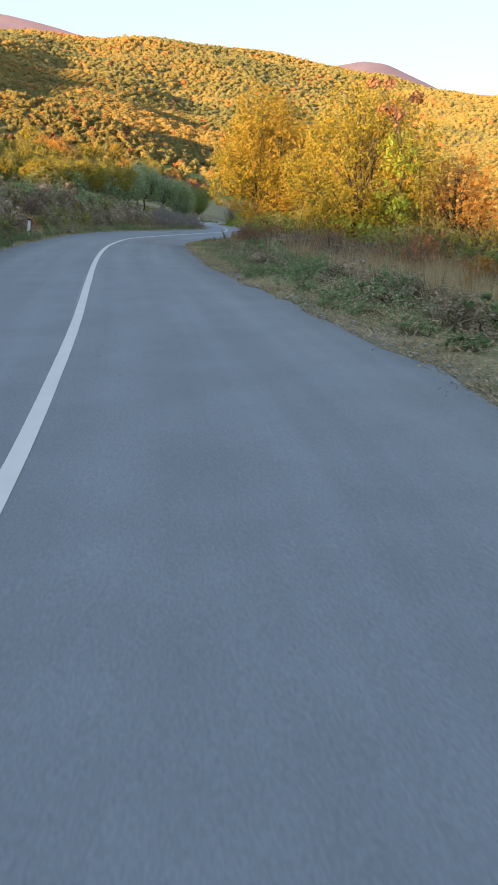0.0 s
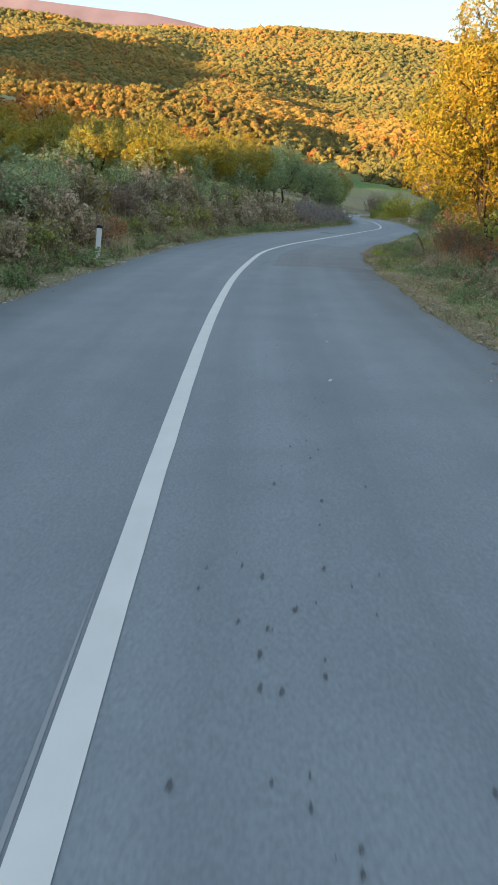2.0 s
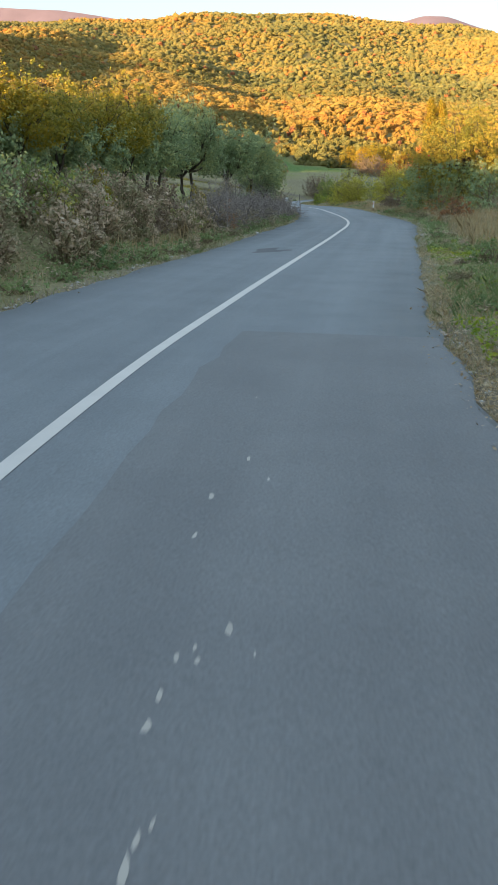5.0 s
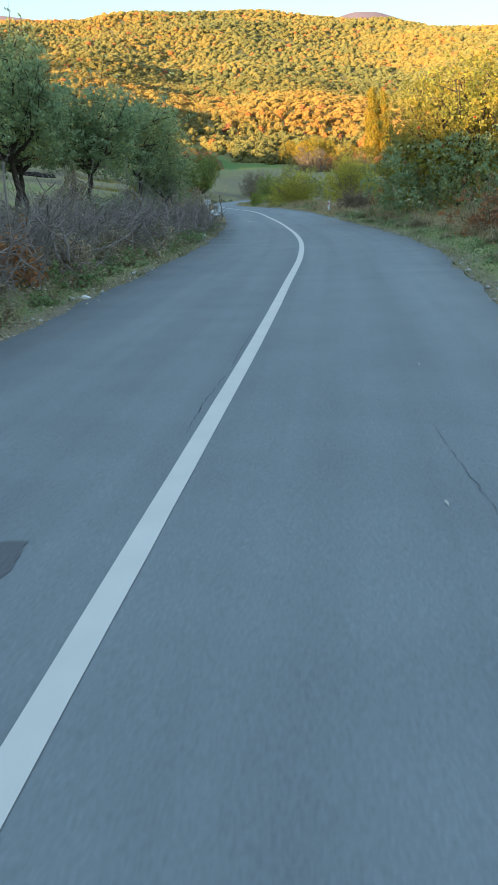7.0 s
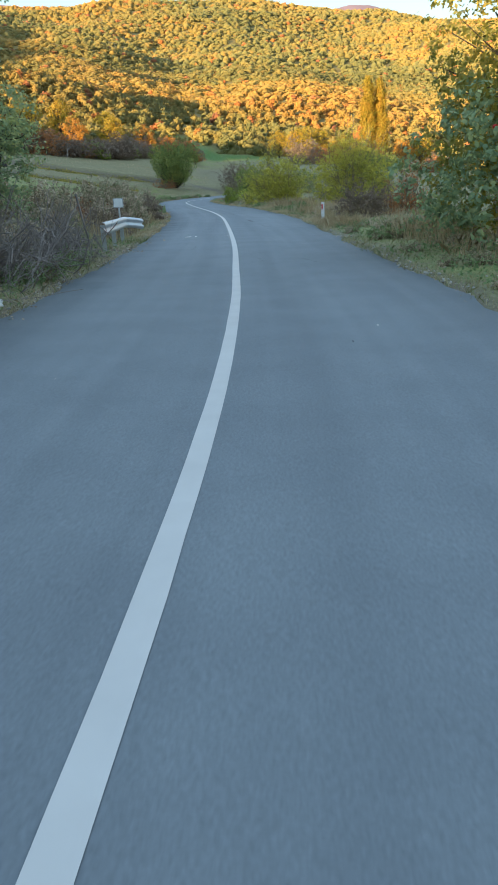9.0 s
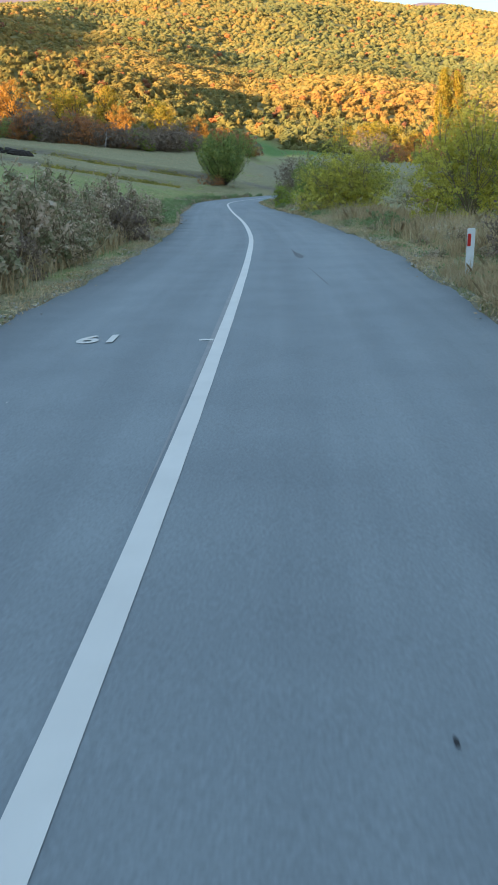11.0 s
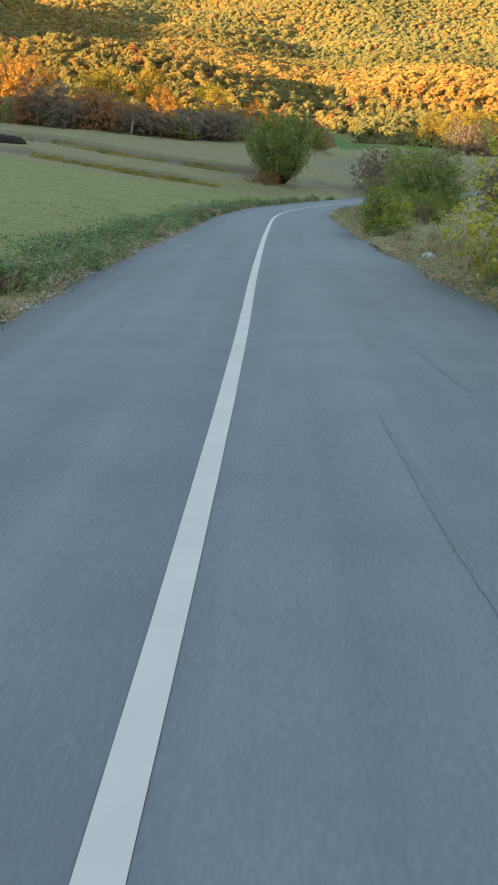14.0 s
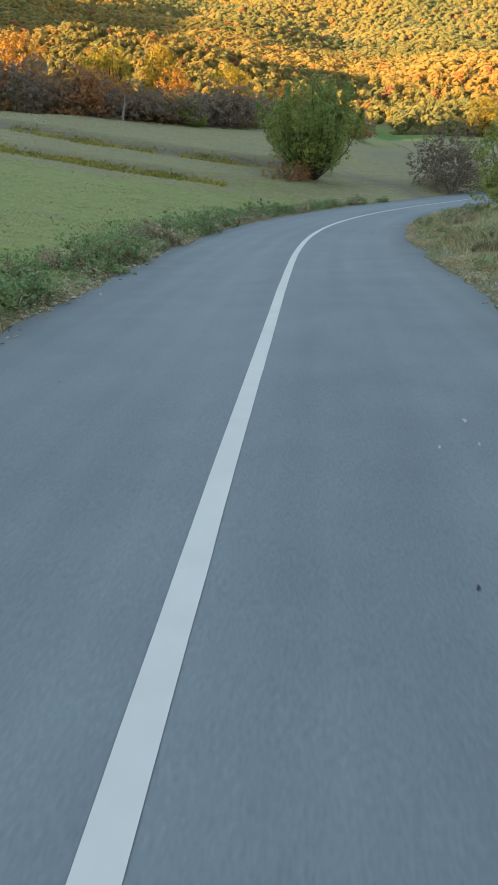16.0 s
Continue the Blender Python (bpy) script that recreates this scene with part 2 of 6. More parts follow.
WOODS = woods_material("wood_foliage", ((0.0, (0.088, 0.092, 0.040)), (0.2, (0.122, 0.116, 0.042)), (0.38, (0.170, 0.135, 0.042)), (0.55, (0.225, 0.148, 0.040)), (0.72, (0.29, 0.152, 0.040)), (0.86, (0.30, 0.110, 0.034)), (1.0, (0.18, 0.075, 0.042))), 1.4)
STAIN = plain("road_stain", (0.085, 0.087, 0.09), 0.8, 0.3, 20)

# ---------------------------------------------------------------- mesh helpers
rng = np.random.default_rng(7)


def mesh_np(name, V, F, mat, smooth=False, attributes=None):
    """A mesh from an array of points and an array of faces, all with the same number of corners."""
    V, F = np.asarray(V, np.float32), np.asarray(F, np.int32)
    me = bpy.data.meshes.new(name)
    me.vertices.add(len(V))
    me.vertices.foreach_set("co", V.ravel())
    k = F.shape[1]
    me.loops.add(F.size)
    me.loops.foreach_set("vertex_index", F.ravel())
    me.polygons.add(len(F))
    me.polygons.foreach_set("loop_start", np.arange(0, F.size, k, dtype=np.int32))
    if smooth:
        me.polygons.foreach_set("use_smooth", np.ones(len(F), bool))
    for key, val in (attributes or {}).items():
        me.attributes.new(key, "FLOAT", "POINT").data.foreach_set("value", np.asarray(val, np.float32))
    me.update(calc_edges=True)
    me.materials.append(mat)
    return me


def part(name, me, parent=None, label=""):
    ob = new(name, me)
    if parent is not None:
        ob.parent = parent
    if label:
        ob["label"] = label
    return ob


def thing(name, x, y, z, label, category, group="", turn=0.0):
    ob = new(name)
    ob.empty_display_size = 0.3
    ob.matrix_world = pose(x, y, z, 0, 0, turn)
    return tagged(ob, label, category, group)


def from_bm(name, bm, mat):
    me = bpy.data.meshes.new(name)
    bm.normal_update()
    bm.to_mesh(me)
    bm.free()
    me.materials.append(mat)
    return me


def box_bm(size, at=(0, 0, 0), bevel=0.0, bm=None):
    bm = bm or bmesh.new()
    g = bmesh.ops.create_cube(bm, size=1.0, matrix=Matrix.Translation(at) @ Matrix.Diagonal((*size, 1)))
    if bevel:
        es = list({e for v in g["verts"] for e in v.link_edges})
        bmesh.ops.bevel(bm, geom=es, offset=bevel, segments=2, affect="EDGES")
    return bm


def tube(points, radii, seg=6):
    """Points and quads of a tapered tube along a line."""
    pts = np.asarray(points, float)
    V, F = [], []
    for k, p in enumerate(pts):
        d = pts[min(k + 1, len(pts) - 1)] - pts[max(k - 1, 0)]
        d /= np.linalg.norm(d) + 1e-9
        a = np.cross(d, (0.3, 0.9, 0.2))
        a /= np.linalg.norm(a) + 1e-9
        b = np.cross(d, a)
        for j in range(seg):
            t = 2 * math.pi * j / seg
            V.append(p + radii[k] * (a * math.cos(t) + b * math.sin(t)))
    for k in range(len(pts) - 1):
        for j in range(seg):
            F.append((k * seg + j, k * seg + (j + 1) % seg, (k + 1) * seg + (j + 1) % seg, (k + 1) * seg + j))
    return V, F


def tubes_mesh(name, lines, mat, seg=5):
    V, F = [], []
    for pts, rad in lines:
        v, f = tube(pts, rad, seg)
        F += [tuple(i + len(V) for i in q) for q in f]
        V += v
    return mesh_np(name, V, F, mat, True)


def leaf_quads(C, N, size, aspect=0.55):
    """Folded-free leaf faces: centres, normals, lengths."""
    n = len(C)
    t = rng.normal(size=(n, 3))
    t -= (t * N).sum(1, keepdims=True) * N
    t /= np.linalg.norm(t, axis=1, keepdims=True) + 1e-9
    b = np.cross(N, t)
    s = np.asarray(size).reshape(-1, 1) * 0.5
    V = np.stack([C - t * s, C - b * s * aspect + t * s * 0.1, C + t * s, C + b * s * aspect + t * s * 0.1], 1).reshape(-1, 3)
    return V, np.arange(4 * n).reshape(-1, 4)


def smooth_noise(P, freq, seed=0):
    """Cheap smooth noise, about -1 to 1, from a few sine waves."""
    r = np.random.default_rng(seed)
    out = np.zeros(len(P))
    for _ in range(7):
        k = r.normal(size=P.shape[1]) * freq
        out += np.sin(P @ k + r.uniform(0, 6.28))
    return out / 3.2


def clump_leaves(C, d, count, size, spread=1.7, up=0.2):
    """Leaf centres, normals and lengths round the clump centres C that face the ways d."""
    k = rng.integers(len(C), size=count)
    u = rng.normal(size=(count, 3))
    u /= np.linalg.norm(u, axis=1, keepdims=True)
    reach = size * spread * rng.uniform(0.55, 1.35, len(C))
    P = C[k] + u * (reach[k] * rng.random(count) ** 0.45)[:, None] * np.array([1, 1, 0.8])
    N = 0.75 * u + 0.5 * d[k] + rng.normal(size=u.shape) * 0.35 + np.array([0, 0, up])
    N /= np.linalg.norm(N, axis=1, keepdims=True)
    return P, N, size * rng.uniform(0.6, 1.3, count)


def lump_leaves(lumps, count, size, gap=0.0, freq=2.2, fill=0.35, seed=1, up=0.2):
    """Leaves in small clumps over a set of ellipsoids (x, y, z, rx, ry, rz), denser at the outside, broken by gaps."""
    L = np.asarray(lumps, float)
    w = (L[:, 3] * L[:, 4] + L[:, 4] * L[:, 5] + L[:, 3] * L[:, 5])
    k = rng.choice(len(L), size=max(40, int(count / 16 * 1.5)), p=w / w.sum())
    d = rng.normal(size=(len(k), 3))
    d /= np.linalg.norm(d, axis=1, keepdims=True)
    r = np.where(rng.random(len(k)) < fill, rng.uniform(0.35, 0.9, len(k)), rng.normal(0.97, 0.11, len(k)))
    C = L[k, :3] + d * L[k, 3:] * r[:, None]
    keep = smooth_noise(C, freq, seed) > gap - 0.35
    return clump_leaves(C[keep], d[keep], count, size, 1.7, up)


def crown_mesh(name, lumps, count, size, mat, gap=0.0, freq=2.2, fill=0.35, seed=1, aspect=0.6):
    C, N, s = lump_leaves(lumps, count, size, gap, freq, fill, seed)
    V, F = leaf_quads(C, N, s, aspect)
    return mesh_np(name, V, F, mat)


# ---------------------------------------------------------------- the road's line
LINE = np.array([(6.4, -40), (3.6, -25), (1, -10), (-0.7, 0), (-1.34, 5), (-2.06, 10), (-2.87, 15), (-3.67, 20), (-4.4, 25), (-5.01, 30), (-5.46, 35), (-5.76, 40), (-5.61, 45), (-5.14, 50), (-4.61, 55), (-4.06, 60), (-3.51, 65), (-3.01, 70), (-2.53, 75), (-2.23, 80), (-2.14, 85), (-2.19, 90), (-2.27, 95), (-2.42, 100), (-2.61, 105), (-2.83, 110), (-3.11, 115), (-3.55, 120), (-4.07, 125), (-4.65, 130), (-5.27, 135), (-5.86, 140), (-6.43, 145), (-6.97, 150), (-7.5, 155), (-7.96, 160), (-8.21, 165), (-8.12, 170), (-7.6, 175), (-6.63, 180), (-5.21, 185), (-3.33, 190), (-0.3, 197), (5, 206), (14, 215)])


def catmull(P, n=8):
    out = []
    for i in range(len(P) - 1):
        a, b, c, d = P[max(i - 1, 0)], P[i], P[i + 1], P[min(i + 2, len(P) - 1)]
        for t in np.arange(n) / n:
            out.append(0.5 * ((2 * b) + (c - a) * t + (2 * a - 5 * b + 4 * c - d) * t * t + (3 * b - a - 3 * c + d) * t ** 3))
    out.append(P[-1])
    return np.array(out)


AXIS = catmull(LINE, 10)
TAN = np.gradient(AXIS, axis=0)
TAN /= np.linalg.norm(TAN, axis=1, keepdims=True)
SIDE = np.c_[TAN[:, 1], -TAN[:, 0]]                       # to the right of the way
STATION = np.r_[0, np.cumsum(np.linalg.norm(np.diff(AXIS, axis=0), axis=1))]
LONG_Z = ((-40, 0.8), (0, 0.0), (12, -0.25), (30, -0.73), (52, -1.48), (66, -1.92), (88, -2.64), (107, -3.25), (122, -3.65), (142, -4.27), (190, -5.7), (220, -6.4))
BANK = ((-40, -4.0), (0, -4.1), (8, -3.7), (15, -2.8), (22, -1.4), (30, -0.3), (52, 3.1), (62, 2.5), (66, 2.3), (88, 1.5), (97, 0.6), (107, 0.5), (125, 0.9), (133, 0.9), (142, 1.7), (220, 2.0))
AZ = np.interp(AXIS[:, 1], *np.array(LONG_Z).T)
ATB = np.tan(np.radians(np.interp(AXIS[:, 1], *np.array(BANK).T)))
LEFT_W = ((0, 2.9), (25, 2.95), (33, 2.7), (48, 2.6), (59, 2.45), (66, 2.66), (75, 2.82), (95, 2.6), (115, 2.5), (122, 2.45), (136, 2.82), (150, 2.66), (168, 3.0))
LEFT = -np.interp(AXIS[:, 1], *np.array(LEFT_W).T) + 0.04 * np.sin(STATION * 1.3) + 0.03 * np.sin(STATION * 3.1)
RIGHT_W = ((0, 3.2), (6, 3.2), (11, 3.0), (18, 2.78), (31, 2.95), (40, 3.0), (50, 2.68), (67, 2.75), (76, 3.05), (90, 2.8), (96, 2.7), (109, 3.0), (118, 2.75), (130, 2.83), (143, 2.6), (176, 2.5))
RIGHT = np.interp(AXIS[:, 1], *np.array(RIGHT_W).T) + 0.04 * np.sin(STATION * 1.1) + 0.03 * np.sin(STATION * 2.7)


def locate(x, y):
    """Index of the nearest place on the road's line and the signed distance from it (right positive)."""
    x, y = np.atleast_1d(np.asarray(x, float)), np.atleast_1d(np.asarray(y, float))
    idx, u = np.zeros(len(x), int), np.zeros(len(x))
    for a in range(0, len(x), 4000):
        s = slice(a, a + 4000)
        d = (x[s, None] - AXIS[None, :, 0]) ** 2 + (y[s, None] - AXIS[None, :, 1]) ** 2
        i = d.argmin(1)
        idx[s] = i
        off = np.c_[x[s], y[s]] - AXIS[i]
        lat = (off * SIDE[i]).sum(1)
        u[s] = np.where(np.abs(lat) > 1e-6, np.sign(lat), 1) * np.sqrt(d[np.arange(len(i)), i])
    return idx, u


def deck_z(i, u):
    """Height of the road's surface."""
    return AZ[i] - (u - 0.75) * ATB[i]


def sstep(a, b, v):
    t = np.clip((v - a) / (b - a), 0, 1)
    return t * t * (3 - 2 * t)


CREST = np.array(((-60, 6.6), (-35, 8.35), (-24, 8.55), (-20, 8.15), (-16, 8.1), (-12.4, 8.1), (-10, 8.3), (-8.5, 8.65), (-6.5, 8.75), (-4, 8.6), (0, 8.45), (3, 8.2), (5.5, 7.95), (7, 7.65), (9, 7.35), (10.4, 7.05), (12.5, 6.75), (16, 6.3), (26, 5.5), (60, 4.0)))


def land_z(x, y):
    """The wide form of the land, without the road's own shape."""
    x, y = np.asarray(x, float), np.asarray(y, float)
    base = np.interp(y, *np.array(LONG_Z).T)
    base = np.where(y > 190, -5.7 + (0.062 * np.clip(y - 190, 0, 45) + 0.03 * np.clip(y - 235, 0, 300)) * (1 - sstep(-5, 45, x)), base)
    axis_x = np.interp(y, LINE[:, 1], LINE[:, 0])
    over_l, over_r = np.where(y > 165, np.minimum(axis_x, -8.0), axis_x) - 2.7 - x, x - axis_x - 2.8
    bank = 0.95 * sstep(0.5, 2.6, over_l) + 0.085 * np.clip(over_l - 1, 0, 80)
    field = 0.25 * sstep(0.4, 2.0, over_l) + 0.19 * np.clip(over_l - 2.5, 0, 22) + 0.1 * np.clip(over_l - 24.5, 0, 60)
    k = sstep(92, 118, y)
    left = bank * (1 - k) + field * k
    # two old plough steps across the field
    left = left + (0.7 * sstep(-0.7, 0.7, y - 203 - 0.012 * (x + 27) ** 2) + 0.5 * sstep(-0.7, 0.7, y - 195 - 0.008 * (x + 25) ** 2)) * k * sstep(-9, -14, x)
    right = -0.07 * np.clip(over_r - 4, 0, 60)
    z = base + left + right
    crest_x = -75.0
    crest_z = 13.2 - 2.5 * np.exp(-((y - 11) / 15) ** 2) + 1.4 * sstep(20, 25, y) - 1.02 * np.exp(-((y + 53) / 10) ** 2)
    rise = np.exp(-((x - crest_x) / 16.0) ** 2) * (1 - sstep(185, 230, y))
    z = z * (1 - rise) + np.maximum(crest_z, z) * rise
    foot = 318 + np.where(x < 0, 0.62 * np.maximum(x, -330), 0.9 * np.minimum(x, 90))
    d = y - foot
    hill = -6 + 0.158 * d
    r = np.hypot(x + 3, y - 60)
    az = np.degrees(np.arctan2(x + 3, y - 60))
    top = np.tan(np.radians(np.interp(az, CREST[:, 0], CREST[:, 1]))) * 1500
    k = sstep(850, 1500, r)
    hill = hill * (1 - k) + top * k - 0.3 * np.clip(r - 1500, 0, 2000)
    pts = np.c_[x.ravel(), y.ravel()]
    rough = (smooth_noise(pts, 0.012, 3) * 9 + smooth_noise(pts, 0.0045, 4) * 13 + smooth_noise(pts, 0.028, 5) * 4.5).reshape(x.shape) * sstep(30, 250, d) * (1 - 0.85 * k)
    hill = hill + rough
    z = np.where(hill > z, hill, z)
    # a low wooded ridge before the hill's western side
    az, r = np.degrees(np.arctan2(x + 2.5, y - 112)), np.hypot(x + 2.5, y - 112)
    top = np.interp(az, (-45, -22.2, -19.8, -17.4, -15, -12.6, -10.2, -7.5), (36, 38.5, 40, 38, 35.5, 32, 27.5, 22.5))
    z = z + np.maximum(0, top - z) * np.exp(-((r - 350) / 48.0) ** 2) * sstep(-4, -10, az)
    # unseen hills behind and west of the road, added to cast its shade and the far slope's; p across the low sun's
    # light, q along it
    p, q = x * 0.766 - y * 0.643, x * 0.643 + y * 0.766
    near = (18.4 + np.interp(p, (-330, -250, -171, -138, -75, -60, -55, -51, -45, -25, -17, -7.5, 4, 60, 120), (8, 21, 20.5, 19.5, 11.9, 10.9, 10.0, 7.2, 4.8, 4.5, 3.5, 1.4, 0.6, -4, -10))) * np.exp(-((q + 150) / 28.0) ** 2)
    far = (49 + np.interp(p, (-900, -800, -735, -718, -673, -650, -605, -562, -531, -505, -465, -434, -420, -405, -390, -375, -350), (40, 180, 187, 186, 172, 162, 146, 132, 125, 118, 90, 55, 30, 5, -15, -30, -49))) * np.exp(-((q + 400) / 90.0) ** 2)
    spur = np.maximum(near, far)
    return np.where(spur > 4, np.maximum(z, spur), z)


def ground_z(x, y):
    x, y = np.atleast_1d(np.asarray(x, float)), np.atleast_1d(np.asarray(y, float))
    z = land_z(x, y)
    i, u = locate(x, y)
    near = np.abs(u) < 16
    lo, hi = LEFT[i], RIGHT[i]
    out = np.where(u > 0, u - hi, lo - u)                # distance outside the asphalt
    deck = deck_z(i, np.clip(u, lo, hi))
    verge = deck - 0.015 + 0.02 * np.clip(out, 0, 1)
    k = sstep(0.5, np.where(u < 0, 3.4, 5.5), out)
    zz = np.where(out < -0.12, deck - 0.10, np.where(out < 0.02, deck - 0.03, verge * (1 - k) + z * k))
    wob = 0.05 * smooth_noise(np.c_[x, y], 1.6, 9) * sstep(0.4, 1.5, out)
    return np.where(near, zz, z) + wob


def gz(x, y):
    return float(ground_z(x, y)[0])


def beside(y, off):
    """Place at a signed distance from the road's line at about that y."""
    i = int(np.abs(AXIS[:, 1] - y).argmin())
    p = AXIS[i] + SIDE[i] * off
    return float(p[0]), float(p[1])


# ---------------------------------------------------------------- ground
def spread(core_lo, core_hi, step, lo, hi, grow=1.12):
    mid = list(np.arange(core_lo, core_hi + 1e-6, step))
    a, s = core_lo, step
    while a > lo:
        s *= grow
        a -= s
        mid.insert(0, a)
    b, s = core_hi, step
    while b < hi:
        s *= grow
        b += s
        mid.append(b)
    return np.array(mid)


gx = spread(-15, 8, 0.3, -1500, 1100, 1.055)
gy = spread(-6, 215, 0.7, -400, 2100, 1.05)
GX, GY = np.meshgrid(gx, gy)
GZ = ground_z(GX.ravel(), GY.ravel())
nx, ny = len(gx), len(gy)
ii = (np.arange(ny - 1)[:, None] * nx + np.arange(nx - 1)[None, :]).ravel()
fx, fy = GX.ravel(), GY.ravel()
lush = (0.75 * np.exp(-((fx + 20 + 0.33 * (fy - 350)) / 14) ** 4) * sstep(275, 300, fy) * sstep(415, 395, fy) + 0.46 * sstep(128, 150, fy) * sstep(196, 184, fy) * sstep(-7, -10, fx) * sstep(-60, -30, fx)
        + 0.22 * np.exp(-((fx + 12) / 5) ** 2) * sstep(120, 140, fy) + 0.25 * np.exp(-((fx + 0) / 3.5) ** 2) * sstep(30, 60, fy) * sstep(120, 90, fy))
lush = lush - 0.3 * sstep(300, 360, fy) - 0.3 * sstep(190, 197, fy) * sstep(262, 240, fy)
gi_, gu_ = locate(fx, fy)
gout = np.where(gu_ > 0, gu_ - RIGHT[gi_], LEFT[gi_] - gu_)
track = np.exp(-((fx + 4.9 + 0.42 * (fy - 196.2)) / 0.8) ** 2) * sstep(193, 195, fy) * sstep(212, 206, fy)
steps = 1.6 * np.exp(-((fy - 202.7 - 0.012 * (fx + 27) ** 2) / 0.5) ** 2) * sstep(-9, -14, fx) + 1.2 * np.exp(-((fy - 194.7 - 0.008 * (fx + 25) ** 2) / 0.5) ** 2) * sstep(-17, -20, fx)
soil = 0.8 * track + 0.75 * steps * (fx < -6) + 0.8 * np.exp(-(gout / 0.42) ** 2) + 0.3 * np.exp(-((fx + 1 + 0.25 * (fy - 205)) / 4) ** 2) * sstep(198, 206, fy) * sstep(250, 235, fy)
wood = sstep(0, 25, fy - 312 - np.where(fx < 0, 0.62 * np.maximum(fx, -300), 1.3 * np.minimum(fx, 45))) * (1 - np.exp(-((fx + 20 + 0.33 * (fy - 350)) / 15) ** 4) * (fy < 400))
meadow = np.exp(-((fx + 20 + 0.33 * (fy - 350)) / 14) ** 4) * sstep(280, 300, fy) * sstep(412, 398, fy)
ground = part("ground", mesh_np("ground", np.c_[fx, fy, GZ], np.c_[ii, ii + 1, ii + nx + 1, ii + nx], GROUND, True, attributes={"lush": lush, "soil": np.clip(soil, 0, 1), "wood": wood, "meadow": meadow}))
tagged(ground, "dry autumn grass and soil, greener in the meadow", "ground", kind="structure")


# ---------------------------------------------------------------- road
def ribbon(name, i0, i1, offs, lift, mat, thick=0.0, uv=True, ragged=0.0):
    """A strip that follows the road between two indices; offs: functions or arrays of signed distance."""
    idx = np.arange(i0, i1 + 1)
    cols = []
    for o in offs:
        o = np.asarray(o) if np.ndim(o) else np.full(len(AXIS), float(o))
        v = o[idx]
        cols.append(v)
    cols = np.array(cols)
    if ragged:
        cols[0] += rng.normal(0, ragged, len(idx))
        cols[-1] += rng.normal(0, ragged, len(idx))
    V = []
    for c in cols:
        p = AXIS[idx] + SIDE[idx] * c[:, None]
        V.append(np.c_[p, deck_z(idx, c) + lift])
    m, n = len(cols), len(idx)
    V = np.array(V)
    if thick:
        lowl, lowr = V[0].copy(), V[-1].copy()
        lowl[:, 2] -= thick
        lowr[:, 2] -= thick
        V = np.concatenate([lowl[None], V, lowr[None]])
        cols = np.concatenate([cols[:1], cols, cols[-1:]])
        m += 2
    a = (np.arange(m - 1)[:, None] * n + np.arange(n - 1)[None, :]).ravel()
    F = np.c_[a, a + n, a + n + 1, a + 1][:, ::-1]
    me = mesh_np(name, V.reshape(-1, 3), F, mat, True)
    U = np.stack([cols, np.tile(STATION[idx], (m, 1))], -1).reshape(-1, 2)
    me.uv_layers.new(name="UVMap").data.foreach_set("uv", U[F.ravel()].ravel().astype(np.float32))
    return me


END = len(AXIS) - 1
road = part("road", ribbon("road", 0, END, [LEFT, LEFT * 0.6, LEFT * 0.25, 0.0, RIGHT * 0.25, RIGHT * 0.6, RIGHT], 0.0, ASPHALT, 0.12, ragged=0.03))
tagged(road, "worn blue-grey asphalt country road, dry", "road", kind="structure")


def at_y(y):
    return int(np.abs(AXIS[:, 1] - y).argmin())


line = part("centre_line", ribbon("centre_line", 0, END, [-0.06, 0.06], 0.004, PAINT, ragged=0.001), road, "continuous white painted centre line")

# ---------------------------------------------------------------- road details


def smear(name, pts, widths, lift, mat, jag=0.0, label=""):
    """A thin mark lying on the road: a line of (offset, y) with half widths."""
    V, F = [], []
    P_ = []
    for (o0, y0), (o1, y1) in zip(pts[:-1], pts[1:]):
        n = max(2, int(abs(y1 - y0) / 0.07) + 1)
        for t in np.arange(n) / n:
            P_.append((o0 + (o1 - o0) * t, y0 + (y1 - y0) * t))
    P_.append(pts[-1])
    W_ = np.interp(np.linspace(0, 1, len(P_)), np.linspace(0, 1, len(widths)), widths)
    for k, ((o, y), w) in enumerate(zip(P_, W_)):
        y = float(np.clip(y, AXIS[1, 1], AXIS[-2, 1]))
        f = np.interp(y, AXIS[:, 1], np.arange(len(AXIS)))
        i = int(f)
        c = AXIS[i] + (AXIS[i + 1] - AXIS[i]) * (f - i)
        o += rng.normal(0, jag)
        w = w * (rng.uniform(0.25, 1.5) if mat is TAR else rng.uniform(0.92, 1.08)) if jag else w
        for q in (o - w, o + w):
            p = c + SIDE[i] * q
            z = (1 - (f - i)) * deck_z(i, q) + (f - i) * deck_z(i + 1, q)
            V.append((p[0], p[1], z + lift))
    for k in range(len(P_) - 1):
        if mat is TAR and rng.random() < 0.16:
            continue
        F.append((2 * k, 2 * k + 1, 2 * k + 3, 2 * k + 2))
    return part(name, mesh_np(name, V, F, mat), road, label)


